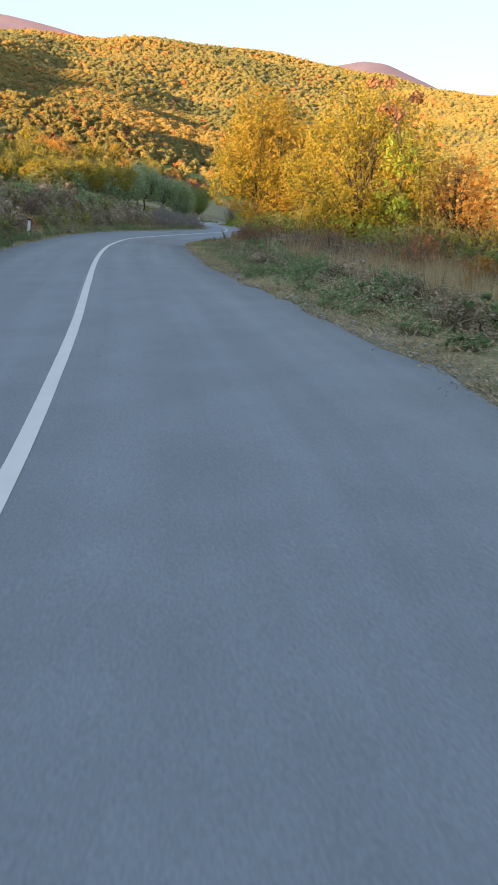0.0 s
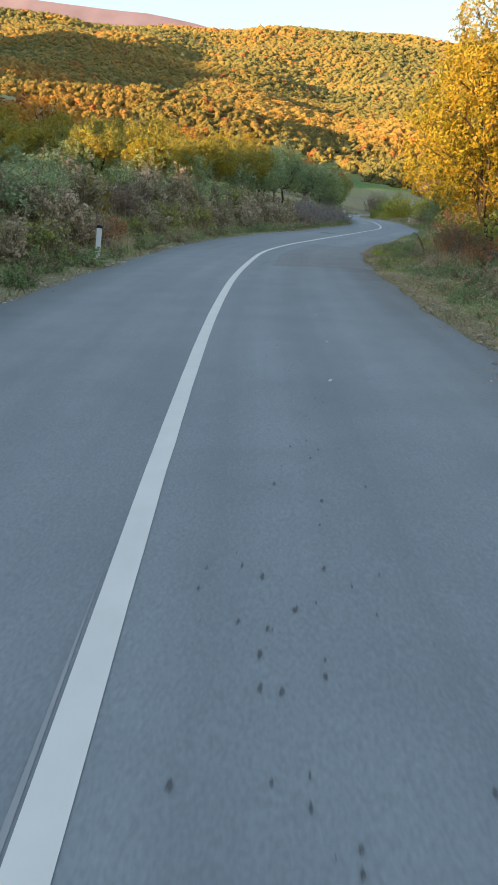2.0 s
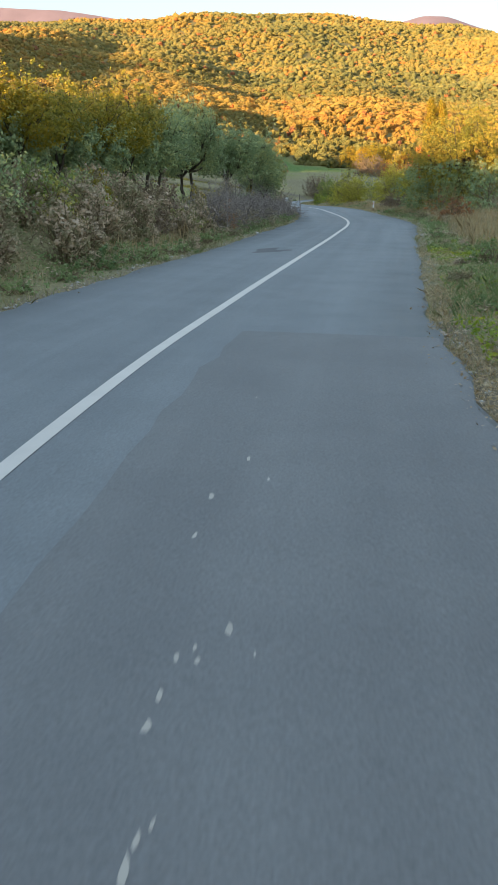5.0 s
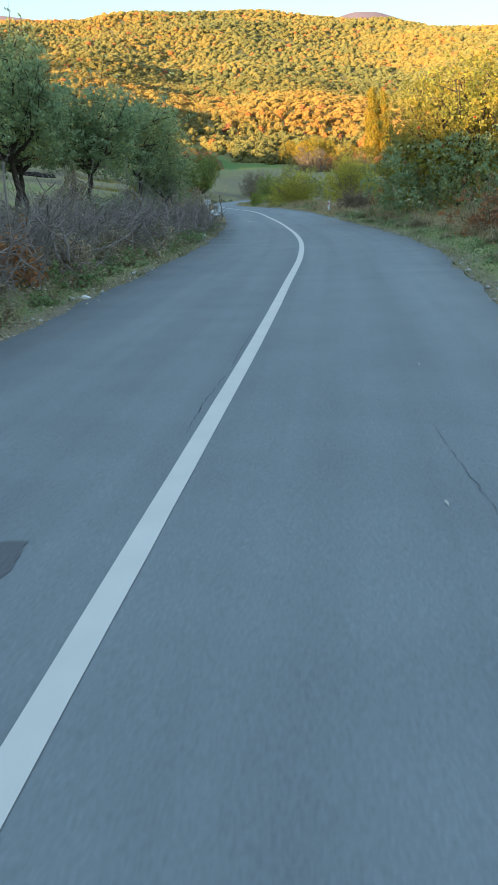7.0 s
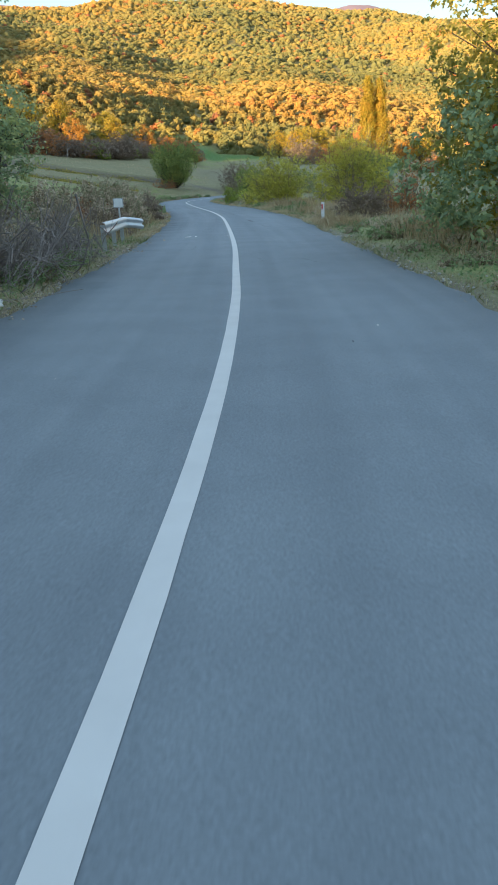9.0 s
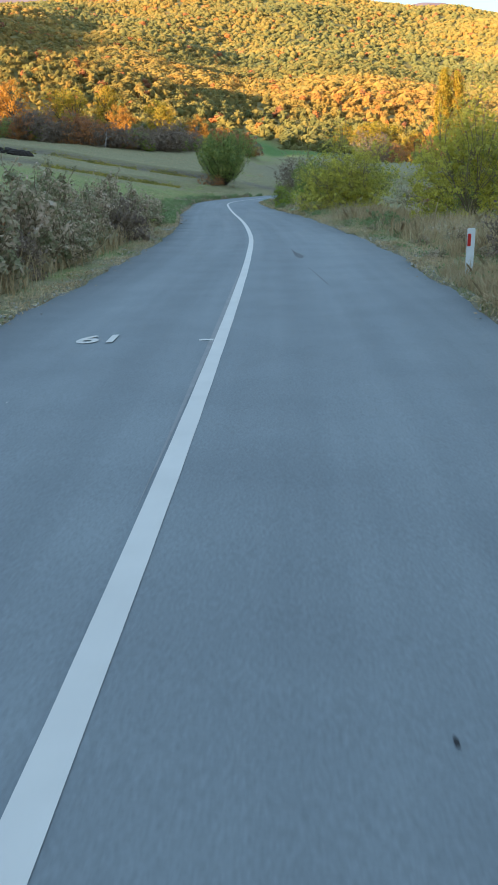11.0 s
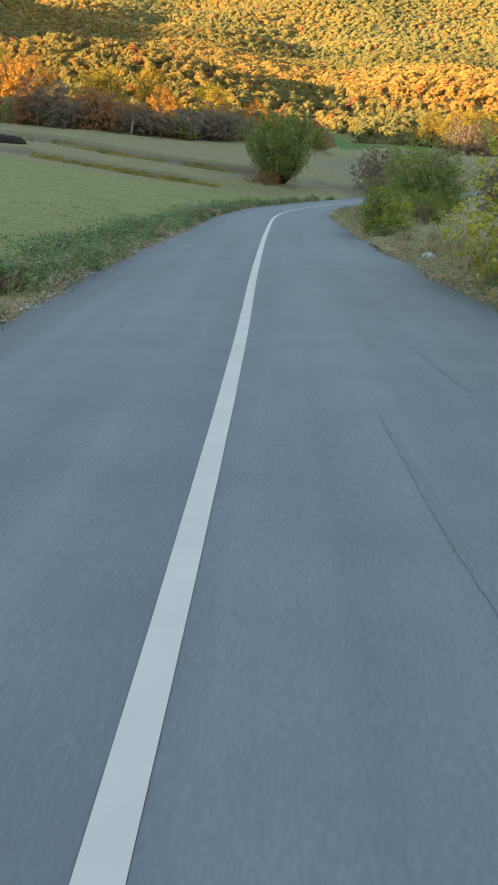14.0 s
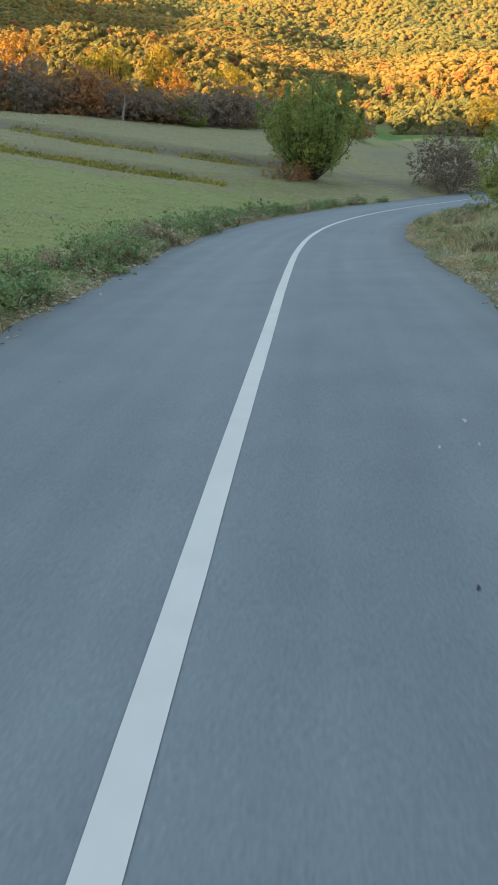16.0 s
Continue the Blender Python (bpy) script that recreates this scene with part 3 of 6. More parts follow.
patch = part("asphalt_patch", ribbon("asphalt_patch", at_y(34.0), at_y(47.5), [0.62 + 0.02 * np.sin(STATION * 5), 1.6, RIGHT - 0.03], 0.0025, PATCH, ragged=0.015), road, "darker newer asphalt repair")
smear("asphalt_patch", [(-1.25, 58.7), (-0.95, 59.3), (-1.15, 60.0), (-0.95, 60.7)], [0.05, 0.34, 0.24, 0.03], 0.004, DAMP, 0.008, "dark sunken repair")
smear("asphalt_patch", [(-0.75, 59.5), (-0.55, 60.1)], [0.08, 0.2, 0.05], 0.004, DAMP, 0.008)
for pts, w, j in (([(0.85, 120.0), (0.63, 118.6), (0.74, 118.25)], [0.006, 0.012, 0.006], 0.02), ([(0.76, 118.2), (0.73, 117.75)], [0.01, 0.016, 0.006], 0.015),
                  ([(0.64, 117.6), (0.6, 117.3), (0.68, 117.05)], [0.008, 0.014, 0.006], 0.02), ([(0.69, 117.0), (0.78, 116.2), (0.8, 115.95)], [0.006, 0.014, 0.008], 0.018), ([(0.8, 115.9), (0.76, 115.5), (0.78, 115.2)], [0.01, 0.012, 0.004], 0.015),
                  ([(0.62, 117.5), (0.52, 117.35)], [0.004, 0.006, 0.003], 0.01), ([(0.83, 117.6), (0.86, 117.2)], [0.004, 0.006, 0.003], 0.01),
                  ([(0.93, 112.0), (0.98, 110.4), (1.03, 109.3)], [0.006, 0.010, 0.006], 0.012),
                  ([(-1.05, 94.8), (-0.98, 95.5), (-1.0, 96.3)], [0.006, 0.010, 0.004], 0.015),
                  ([(0.4, 91.7), (0.50, 91.35)], [0.006, 0.014, 0.005], 0.02), ([(0.47, 91.3), (0.52, 91.0), (0.46, 90.75)], [0.008, 0.012, 0.004], 0.02), ([(1.25, 91.4), (1.38, 90.8), (1.52, 90.2)], [0.006, 0.011, 0.005], 0.02),
                  ([(-0.085, 65.6), (-0.105, 64.5), (-0.09, 63.6)], [0.003, 0.006, 0.003], 0.008), ([(-0.095, 63.4), (-0.125, 62.5), (-0.115, 61.7)], [0.003, 0.006, 0.003], 0.01), ([(1.4, 62.0), (1.55, 60.6), (1.65, 59.8)], [0.002, 0.004, 0.002], 0.015),
                  ([(0.068, 116.5), (0.07, 114.0)], [0.003, 0.006, 0.003], 0.005), ([(2.4, 118.4), (2.55, 117.2), (2.8, 116.3)], [0.006, 0.012, 0.005], 0.02),
                  ([(2.35, 134.6), (2.5, 133.2), (2.75, 132.2)], [0.006, 0.012, 0.005], 0.02), ([(2.55, 33.9), (2.2, 33.6), (1.6, 33.5)], [0.012, 0.014, 0.006], 0.015)):
    smear("crack", pts, [0.42 * v for v in w], 0.0035, TAR, 0.5 * j, "dark jagged crack")
smear("tar_smear", [(0.94, 111.4), (0.99, 110.4), (1.05, 109.5), (1.07, 109.1)], [0.005, 0.012, 0.03, 0.07, 0.085, 0.03], 0.003, DAMP, 0.004, "smooth dark tar smear")
smear("tar_smear", [(1.12, 107.4), (1.2, 106.2), (1.3, 104.6)], [0.002, 0.004, 0.008, 0.012, 0.005], 0.003, DAMP, 0.004)
for pts in ([(1.1, 131.8), (1.25, 128.5)], [(1.55, 129.5), (1.7, 127.5)], [(1.0, 127.0), (1.15, 124.0)], [(1.35, 160.5), (1.45, 158.5)]):
    smear("skid_mark", pts, [0.01, 0.035, 0.012], 0.003, RUBBER, 0.004, "faint dark rubber mark")


def spots(name, n, lane, y0, y1, mat, r0, r1, label):
    """Small irregular stains of one sort, lying on the road."""
    V, F = [], []
    for _ in range(n):
        y, o = rng.uniform(y0, y1), rng.normal(lane, 0.14)
        i = at_y(y)
        c = AXIS[i] + SIDE[i] * o + TAN[i] * (y - AXIS[i, 1])
        r = rng.uniform(r0, r1)
        m = 7
        b = len(V)
        for k in range(m):
            a = 6.283 * k / m
            q = r * rng.uniform(0.5, 1.3)
            dx, dy = q * math.cos(a) * 0.7, q * math.sin(a) * 2.4
            V.append((c[0] + dx, c[1] + dy, deck_z(i, o + dx) - 0.03 * (y + dy - AXIS[i, 1]) + 0.004))
        F += [(b, b + k, b + k + 1) for k in range(1, m - 1)]
    return part(name, mesh_np(name, V, F, mat), road, label)


spots("oil_stains", 120, 0.5, 6, 18, STAIN, 0.004, 0.014, "trail of small dark oil spots")
spots("oil_stains", 110, 0.85, 16, 36, STAIN, 0.004, 0.012, "small dark oil spots")
spots("oil_stains", 90, 0.70, 34.2, 40, STAIN, 0.006, 0.022, "dark crumbled spots along the repair")
spots("oil_stains", 14, -1.3, 104, 150, TAR, 0.008, 0.018, "small dark spots")
spots("oil_stains", 14, 1.2, 60, 150, TAR, 0.006, 0.014, "small dark spots")
spots("pale_scuffs", 36, 1.35, 34.5, 43, STONE, 0.006, 0.022, "pale worn scuffs on the repair")
spots("pale_scuffs", 26, 1.3, 8, 150, STONE, 0.008, 0.022, "pale worn scuffs")
spots("pale_scuffs", 16, -1.5, 20, 150, STONE, 0.006, 0.014, "pale worn scuffs")


def lettering(name, text, size, m, mat, parent, depth=0.002, label=""):
    cu = bpy.data.curves.new(name, "FONT")
    cu.body, cu.size, cu.extrude, cu.offset, cu.align_x, cu.align_y = text, size, depth, 0.02 * size, "CENTER", "CENTER"
    tmp = bpy.data.objects.new(name, cu)
    scene.collection.objects.link(tmp)
    me = bpy.data.meshes.new_from_object(tmp.evaluated_get(bpy.context.evaluated_depsgraph_get()))
    bpy.data.objects.remove(tmp)
    me.materials.clear()
    me.materials.append(mat)
    ob = part(name, me, parent, label)
    ob.matrix_world = m
    return ob


i = at_y(100.5)
c = AXIS[i] + SIDE[i] * -1.2
mark = lettering("road_number", "19", 0.56, Matrix.Translation((c[0], c[1], deck_z(i, -1.2) + 0.010)) @ pose(0, 0, 0, 1.8, 0.5, 183) @ Matrix.Diagonal((0.85, 1.0, 1, 1)), PAINT, road, 0.001, "white painted kilometre number 19")
smear("tick_mark", [(-0.14, 100.30), (-0.14, 100.37)], [0.07, 0.07], 0.0045, PAINT)
smear("old_line_paint", [(-0.085, 96), (-0.085, 108)], [0.001, 0.020, 0.024, 0.018, 0.001], 0.003, plain("old_paint", (0.24, 0.24, 0.24), 0.8, 0.3, 6), 0.0, "worn older line paint")
smear("old_line_paint", [(-0.08, 10), (-0.082, 18)], [0.001, 0.014, 0.016, 0.001], 0.003, bpy.data.materials["old_paint"], 0.0)

# ---------------------------------------------------------------- far woods


def far_tree(lumps, leaves, seed, q0, q1, fineness=2):
    """One far tree of about unit radius: uneven rounded leaf masses, with loose sprays of foliage round them, all triangles."""
    r = np.random.default_rng(seed)
    bm = bmesh.new()
    bmesh.ops.create_icosphere(bm, subdivisions=fineness, radius=1.0)
    IV = np.array([v.co[:] for v in bm.verts])
    IF = np.array([[v.index for v in f.verts] for f in bm.faces])
    bm.free()
    Vs, Fs, n = [], [], 0
    a0 = r.uniform(0, 6.28)
    for k in range(lumps):
        f = k / max(1, lumps - 1)
        a = a0 + k * 2.4
        rr = 0.0 if lumps == 1 else 0.42 * math.sqrt(max(0.0, 1 - (1.7 * f - 0.75) ** 2)) * r.uniform(0.7, 1.2)
        c = np.array([rr * math.cos(a), rr * math.sin(a), 0.0 if lumps == 1 else -0.5 + 1.0 * f + r.uniform(-0.1, 0.1)])
        s = np.array([1, 1, r.uniform(0.85, 1.1)]) * ((0.64 - 0.14 * f) if lumps > 1 else 0.95) * r.uniform(0.88, 1.15)
        bulge = 1 + 0.16 * smooth_noise(IV, 2.6, seed * 9 + k) + 0.07 * smooth_noise(IV, 6.0, seed * 9 + k + 4)
        Vs.append(c + IV * s * 0.9 * bulge[:, None])
        Fs.append(IF + n)
        n += len(IV)
        m = leaves // lumps
        d = r.normal(size=(m, 3))
        d[:, 2] = np.abs(d[:, 2]) * 1.1 - 0.35
        d /= np.linalg.norm(d, axis=1, keepdims=True)
        C = c + d * s * r.uniform(0.95, 1.2, m)[:, None]
        N = d + r.normal(size=d.shape) * 0.3 + np.array([0, 0, 0.15])
        N /= np.linalg.norm(N, axis=1, keepdims=True)
        t = r.normal(size=d.shape)
        t -= (t * N).sum(1, keepdims=True) * N
        t /= np.linalg.norm(t, axis=1, keepdims=True)
        b = np.cross(N, t)
        z = r.uniform(q0, q1, m)[:, None]
        Vs.append(np.stack([C - t * z, C + b * z * 0.8, C + t * z, C - b * z * 0.8], 1).reshape(-1, 3))
        q = np.arange(m)[:, None] * 4 + n
        Fs += [q + np.array([[0, 1, 2]]), q + np.array([[0, 2, 3]])]
        n += 4 * m
    return np.concatenate(Vs), np.concatenate(Fs)


def woods(name, X, Y, R, H, tint, templates, label, sink=0.9):
    """Many far trees joined into one body; each keeps one hue."""
    Z = ground_z(X, Y)
    Vs, Fs, Ts, n = [], [], [], 0
    for k in range(len(X)):
        V, F = templates[k % len(templates)]
        a = rng.uniform(0, 6.28)
        c, s = math.cos(a), math.sin(a)
        W = V * (R[k] * rng.uniform(0.85, 1.15), R[k] * rng.uniform(0.85, 1.15), H[k])
        W = np.c_[W[:, 0] * c - W[:, 1] * s + X[k], W[:, 0] * s + W[:, 1] * c + Y[k], W[:, 2] + Z[k] + H[k] * sink]
        Vs.append(W)
        Fs.append(F + n)
        Ts.append(np.full(len(V), tint[k]))
        n += len(V)
    ob = part(name, mesh_np(name, np.concatenate(Vs), np.concatenate(Fs), WOODS, True, attributes={"tint": np.concatenate(Ts)}))
    return tagged(ob, label, "woods", kind="stuff")


def scatter(n, r0, r1, a0, a1):
    r = np.sqrt(rng.uniform(r0 ** 2, r1 ** 2, n))
    a = np.radians(rng.uniform(a0, a1, n))
    return np.sin(a) * r - 3, np.cos(a) * r + 60


def hue(X, Y):
    P = np.c_[X, Y]
    t = 0.37 + 0.09 * smooth_noise(P, 0.03, 21) + 0.17 * smooth_noise(P, 0.010, 22) + rng.normal(0, 0.085, len(X))
    t = t + 0.16 * sstep(360, 280, Y) * sstep(0, -30, X) + 0.2 * (smooth_noise(P, 0.03, 23) > 1.15)
    t = np.where(rng.random(len(X)) < 0.035, rng.uniform(0.75, 0.98, len(X)), t)
    return np.clip(t, 0.05, 0.97)


def wooded(X, Y):
    """True where the woods stand; open meadows are left out."""
    edge = 312 + np.where(X < 0, 0.62 * X, 1.3 * np.minimum(X, 45)) + 7 * np.sin(X * 0.13)
    m = (np.abs(X + 20 + 0.33 * (Y - 350)) < 13) & (Y < 398)
    m |= (((X - 150) / 70) ** 2 + ((Y - 560) / 26) ** 2 < 1)
    return (Y > edge) & ~m


NEAR_T = [far_tree(3, 110, s, 0.09, 0.19, 1) for s in range(8)]
MID_T = [far_tree(1, 28, 20 + s, 0.14, 0.30, 1) for s in range(12)]
FAR_T = [far_tree(1, 12, 40 + s, 0.16, 0.32, 1) for s in range(12)]
X, Y = scatter(6200, 215, 430, -31, 29)
ok = wooded(X, Y)
X, Y = X[ok][:2700], Y[ok][:2700]
woods("woods", X, Y, rng.uniform(1.7, 3.4, len(X)), rng.uniform(1.5, 3.0, len(X)), hue(X, Y), NEAR_T, "autumn broadleaf woods at the foot of the slope, olive and gold", 0.45)
X = rng.uniform(-75, 40, 260)
Y = 313 + np.where(X < 0, 0.62 * X, 1.3 * X) + 7 * np.sin(X * 0.13) + rng.normal(0, 1.5, 260)
ok = wooded(X, Y + 4)
X, Y = X[ok], Y[ok]
woods("wood_edge_bushes", X, Y, rng.uniform(1.0, 2.2, len(X)), rng.uniform(0.9, 1.9, len(X)), np.clip(hue(X, Y) + rng.normal(-0.05, 0.15, len(X)), 0.02, 0.97), NEAR_T, "olive and russet bushes along the foot of the woods")
for n, r0, r1, small, large, label in ((15000, 430, 760, 1.7, 3.6, "mixed autumn woods on the lower slope"), (13000, 760, 1120, 2.4, 4.6, "sunlit autumn woods on the far hillside"), (14000, 1120, 1540, 3.0, 5.4, "autumn woods on the hill's long skyline")):
    X, Y = scatter(n, r0, r1, -31, 29)
    ok = wooded(X, Y)
    X, Y = X[ok], Y[ok]
    R = small + (large - small) * rng.random(len(X)) ** 1.5
    woods("woods", X, Y, R, R * rng.uniform(0.6, 1.0, len(X)), hue(X, Y), MID_T if r1 < 800 else FAR_T, label, 0.2)

X, Y = rng.uniform(-88, -50, 150), rng.uniform(66, 150, 150)
woods("woods", X, Y, rng.uniform(1.8, 3.4, 150), rng.uniform(1.8, 3.0, 150), np.clip(hue(X, Y) + 0.1, 0, 0.97), NEAR_T, "gold and russet trees on the near ridge", 0.7)

A, R = np.radians(rng.uniform(-34, -5, 1300)), rng.uniform(285, 425, 1300)
X, Y = np.sin(A) * R - 2.5, np.cos(A) * R + 112
ok = wooded(X, Y)
X, Y = X[ok], Y[ok]
woods("woods", X, Y, rng.uniform(1.8, 3.4, len(X)), rng.uniform(1.6, 2.8, len(X)), hue(X, Y), NEAR_T, "sunlit olive and gold woods on a low ridge", 0.5)

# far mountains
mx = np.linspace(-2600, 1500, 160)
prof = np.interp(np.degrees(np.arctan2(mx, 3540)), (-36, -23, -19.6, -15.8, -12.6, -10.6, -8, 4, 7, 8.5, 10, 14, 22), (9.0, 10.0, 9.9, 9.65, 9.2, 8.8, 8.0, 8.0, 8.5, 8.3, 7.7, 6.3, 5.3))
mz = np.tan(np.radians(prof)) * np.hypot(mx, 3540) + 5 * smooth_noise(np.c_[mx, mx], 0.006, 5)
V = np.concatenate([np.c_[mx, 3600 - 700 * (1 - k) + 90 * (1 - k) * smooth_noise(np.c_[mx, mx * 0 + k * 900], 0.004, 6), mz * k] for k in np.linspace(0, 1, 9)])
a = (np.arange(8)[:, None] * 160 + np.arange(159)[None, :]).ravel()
tagged(part("mountain", mesh_np("mountain", V, np.c_[a, a + 1, a + 161, a + 160], MOUNT, True)), "distant bare mountain ridge, reddish with haze put into its colour", "mountain", kind="structure")

# ---------------------------------------------------------------- trees and shrubs


def limb_line(a, b, bend, n=6):
    a, b = np.asarray(a, float), np.asarray(b, float)
    t = np.linspace(0, 1, n)[:, None]
    off = rng.normal(0, bend, 3)
    jit = rng.normal(0, bend * 0.25, (n, 3)) * np.sin(np.pi * t)
    return a + (b - a) * t + off * np.sin(np.pi * t) + jit


def tree_parts(root, lumps, count, size, mat, trunk_h, trunk_r, gap=0.0, freq=2.2, lean=(0, 0), stems=1, seed=1, fill=0.35, aspect=0.6, extra=None):
    """Trunk, limbs out to every lump of the crown, twigs and leaves, under root."""
    L = np.asarray(lumps, float)
    tops = []
    for s in range(stems):
        foot = np.array([rng.normal(0, 0.12) * (stems > 1), rng.normal(0, 0.12) * (stems > 1), -0.15])
        top = np.array([lean[0] + rng.normal(0, 0.25) * (stems > 1), lean[1] + rng.normal(0, 0.25) * (stems > 1), trunk_h])
        ln = limb_line(foot, top, 0.06 * trunk_h, 7)
        rad = np.linspace(trunk_r * 1.25, trunk_r * 0.7, 7) / (1 if stems == 1 else 1.6)
        rad[0] *= 1.3
        part("trunk", tubes_mesh("trunk", [(ln, rad)], BARK, 9), root)
        tops.append(ln[-1])
    for k, c in enumerate(L):
        st = tops[k % len(tops)]
        ln = limb_line(st - np.array([0, 0, 0.2]), c[:3] + np.array([0, 0, c[5] * 0.25]), 0.16)
        lines = [(ln, np.linspace(trunk_r * 0.6, trunk_r * 0.12, 6))]
        for _ in range(6):
            d = rng.normal(size=3)
            d /= np.linalg.norm(d)
            d[2] = abs(d[2]) * 0.8
            q = ln[rng.integers(2, 6)]
            lines.append((limb_line(q, c[:3] + d * c[3:] * 0.92, 0.08, 4), np.linspace(trunk_r * 0.2, 0.006, 4)))
        part("limb", tubes_mesh("limb", lines, BARK, 4), root)
    part("crown", crown_mesh("crown", lumps, count, size, mat, gap, freq, fill, seed, aspect), root)
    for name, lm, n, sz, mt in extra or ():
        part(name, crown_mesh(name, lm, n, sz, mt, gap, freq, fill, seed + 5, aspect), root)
    return root


def round_lumps(w, h, z0, n, seed, lump=0.5):
    """Lumps that fill a rounded crown of width w and height h above z0."""
    r = np.random.default_rng(seed)
    out = []
    for k in range(n):
        a = k * 2.4 + r.uniform(-0.4, 0.4)
        f = (k + 0.5) / n
        s = w * 0.5 * lump * r.uniform(0.8, 1.2)
        zz = z0 + s * 0.8 + (h - s * 1.6) * f
        rr = w * 0.5 * (1 - lump * 0.8) * math.sqrt(max(0.05, 1 - (1.8 * f - 0.8) ** 2)) * r.uniform(0.75, 1.15)
        out.append((rr * math.cos(a), rr * math.sin(a), zz, s, s, s * r.uniform(0.75, 1.0)))
    return out


def sprigs(root, lumps, n, length, mat, leaf, size=0.1, mark="sprig"):
    """Long shoots that stick out over a crown, with leaves along them."""
    L = np.asarray(lumps, float)
    lines, C = [], []
    for _ in range(n):
        c = L[rng.integers(len(L))]
        d = rng.normal(size=3) * 0.5 + np.array([0, 0, 1.0])
        d /= np.linalg.norm(d)
        a = c[:3] + d * c[3:] * 0.7
        ln = limb_line(a, a + d * length * rng.uniform(0.5, 1.2), 0.06, 5)
        lines.append((ln, np.linspace(0.014, 0.004, 5)))
        for q in ln[1:]:
            C += [q + rng.normal(0, 0.05, 3) for _ in range(5)]
    sp = tagged(part(mark, tubes_mesh(mark, lines, mat, 4), root), kind="stuff")
    N = rng.normal(size=(len(C), 3))
    N /= np.linalg.norm(N, axis=1, keepdims=True)
    V, F = leaf_quads(np.array(C), N, size * rng.uniform(0.6, 1.2, len(C)), 0.5)
    tagged(part("leaves", mesh_np("leaves", V, F, leaf), sp), kind="stuff")


def shrub(name, x, y, w, h, mat, label, count=1800, size=0.09, seed=1, gap=0.05, group="", twigs=4, flat=0.0, category="shrub", bare=0):
    z = gz(x, y) if flat == 0 else 0.0
    root = thing(name, x, y, z, label, category, group)
    lines = []
    lumps = round_lumps(w, h, -0.1, 8, seed, 0.5)
    lumps += [(0.3 * w * math.cos(a), 0.3 * w * math.sin(a), 0.17 * h, 0.24 * w, 0.24 * w, 0.24 * h) for a in np.arange(5) * 1.257 + seed]
    for c in lumps:
        lines.append((limb_line((0, 0, -0.1), (c[0], c[1], c[2] + c[5] * 0.5), 0.1, 5), np.linspace(0.03, 0.008, 5)))
        for _ in range(twigs):
            d = rng.normal(size=3)
            d[2] = abs(d[2])
            d /= np.linalg.norm(d)
            lines.append((limb_line((c[0] * 0.6, c[1] * 0.6, c[2] * 0.7), np.array(c[:3]) + d * np.array(c[3:]) * 1.15, 0.06, 4), np.linspace(0.012, 0.003, 4)))
    tagged(part("twigwork", tubes_mesh("twigwork", lines, TWIG, 4), root), kind="stuff")
    part("foliage", crown_mesh("foliage", lumps, count, size, mat, gap, 3.0, 0.45, seed), root)
    if bare:
        sprigs(root, lumps, bare, h * 0.35, TWIG, mat, size)
    return root


def vase(root, w, h, stems, count, size, mat, seed, low=0.18, thick=0.03, foot_w=0.15, droop=0.2, bulge=0.1):
    """Many upright stems that fan out from one foot, leafy from low up to their tips, so that the outline is spiky."""
    r = np.random.default_rng(seed)
    shoots, C, D = [], [], []
    for k in range(stems):
        a = k * 2.4 + r.uniform(-0.3, 0.3)
        out = math.sqrt((k + 0.5) / stems) * r.uniform(0.8, 1.1)
        top = np.array([math.cos(a) * out * w * 0.46, math.sin(a) * out * w * 0.46, h * (1.0 - droop * out ** 2) * r.uniform(0.68, 1.08)])
        foot = np.array([math.cos(a) * foot_w * out, math.sin(a) * foot_w * out, -0.12])
        t = np.linspace(0, 1, 9)[:, None]
        bow = np.array([math.cos(a), math.sin(a), 0]) * out * w * bulge
        ln = foot + (top - foot) * t + bow * np.sin(np.pi * t) + r.normal(0, 0.02 * h, (9, 3)) * t
        shoots.append((ln, np.linspace(thick, 0.004, 9)))
        m = max(6, int(h * 9))
        f = low + (1 - low) * r.random(m) ** 0.85
        P = np.stack([np.interp(f, t[:, 0], ln[:, c]) for c in range(3)], 1)
        side = r.normal(size=(m, 3))
        side /= np.linalg.norm(side, axis=1, keepdims=True)
        P += side * (0.07 * w * (1.02 - f) ** 0.6)[:, None]
        C.append(P)
        D.append(side * 0.6 + np.array([math.cos(a) * out, math.sin(a) * out, 0.3]))
    C, D = np.concatenate(C), np.concatenate(D)
    ok = C[:, 2] > 0.05
    tagged(part("stemwork", tubes_mesh("stemwork", shoots, BARK, 5), root), kind="stuff")
    P, N, s = clump_leaves(C[ok], D[ok], count, size, 1.6)
    V, F = leaf_quads(P, N, s, 0.55)
    part("crown", mesh_np("crown", V, F, mat), root)
    return root


def plant_row(protos, places):
    """Sets the prototypes and copies of them at places (x, y, which, scale)."""
    done = set()
    for x, y, k, s in places:
        m = pose(x, y, gz(x, y) - 0.03, rng.uniform(-5, 5), rng.uniform(-5, 5), rng.uniform(0, 360)) @ Matrix.Diagonal((s, s, s * rng.uniform(0.85, 1.15), 1))
        if k not in done:
            done.add(k)
            protos[k].matrix_world = m
        else:
            ob = copy_thing(protos[k], m)
            ob.matrix_world = m


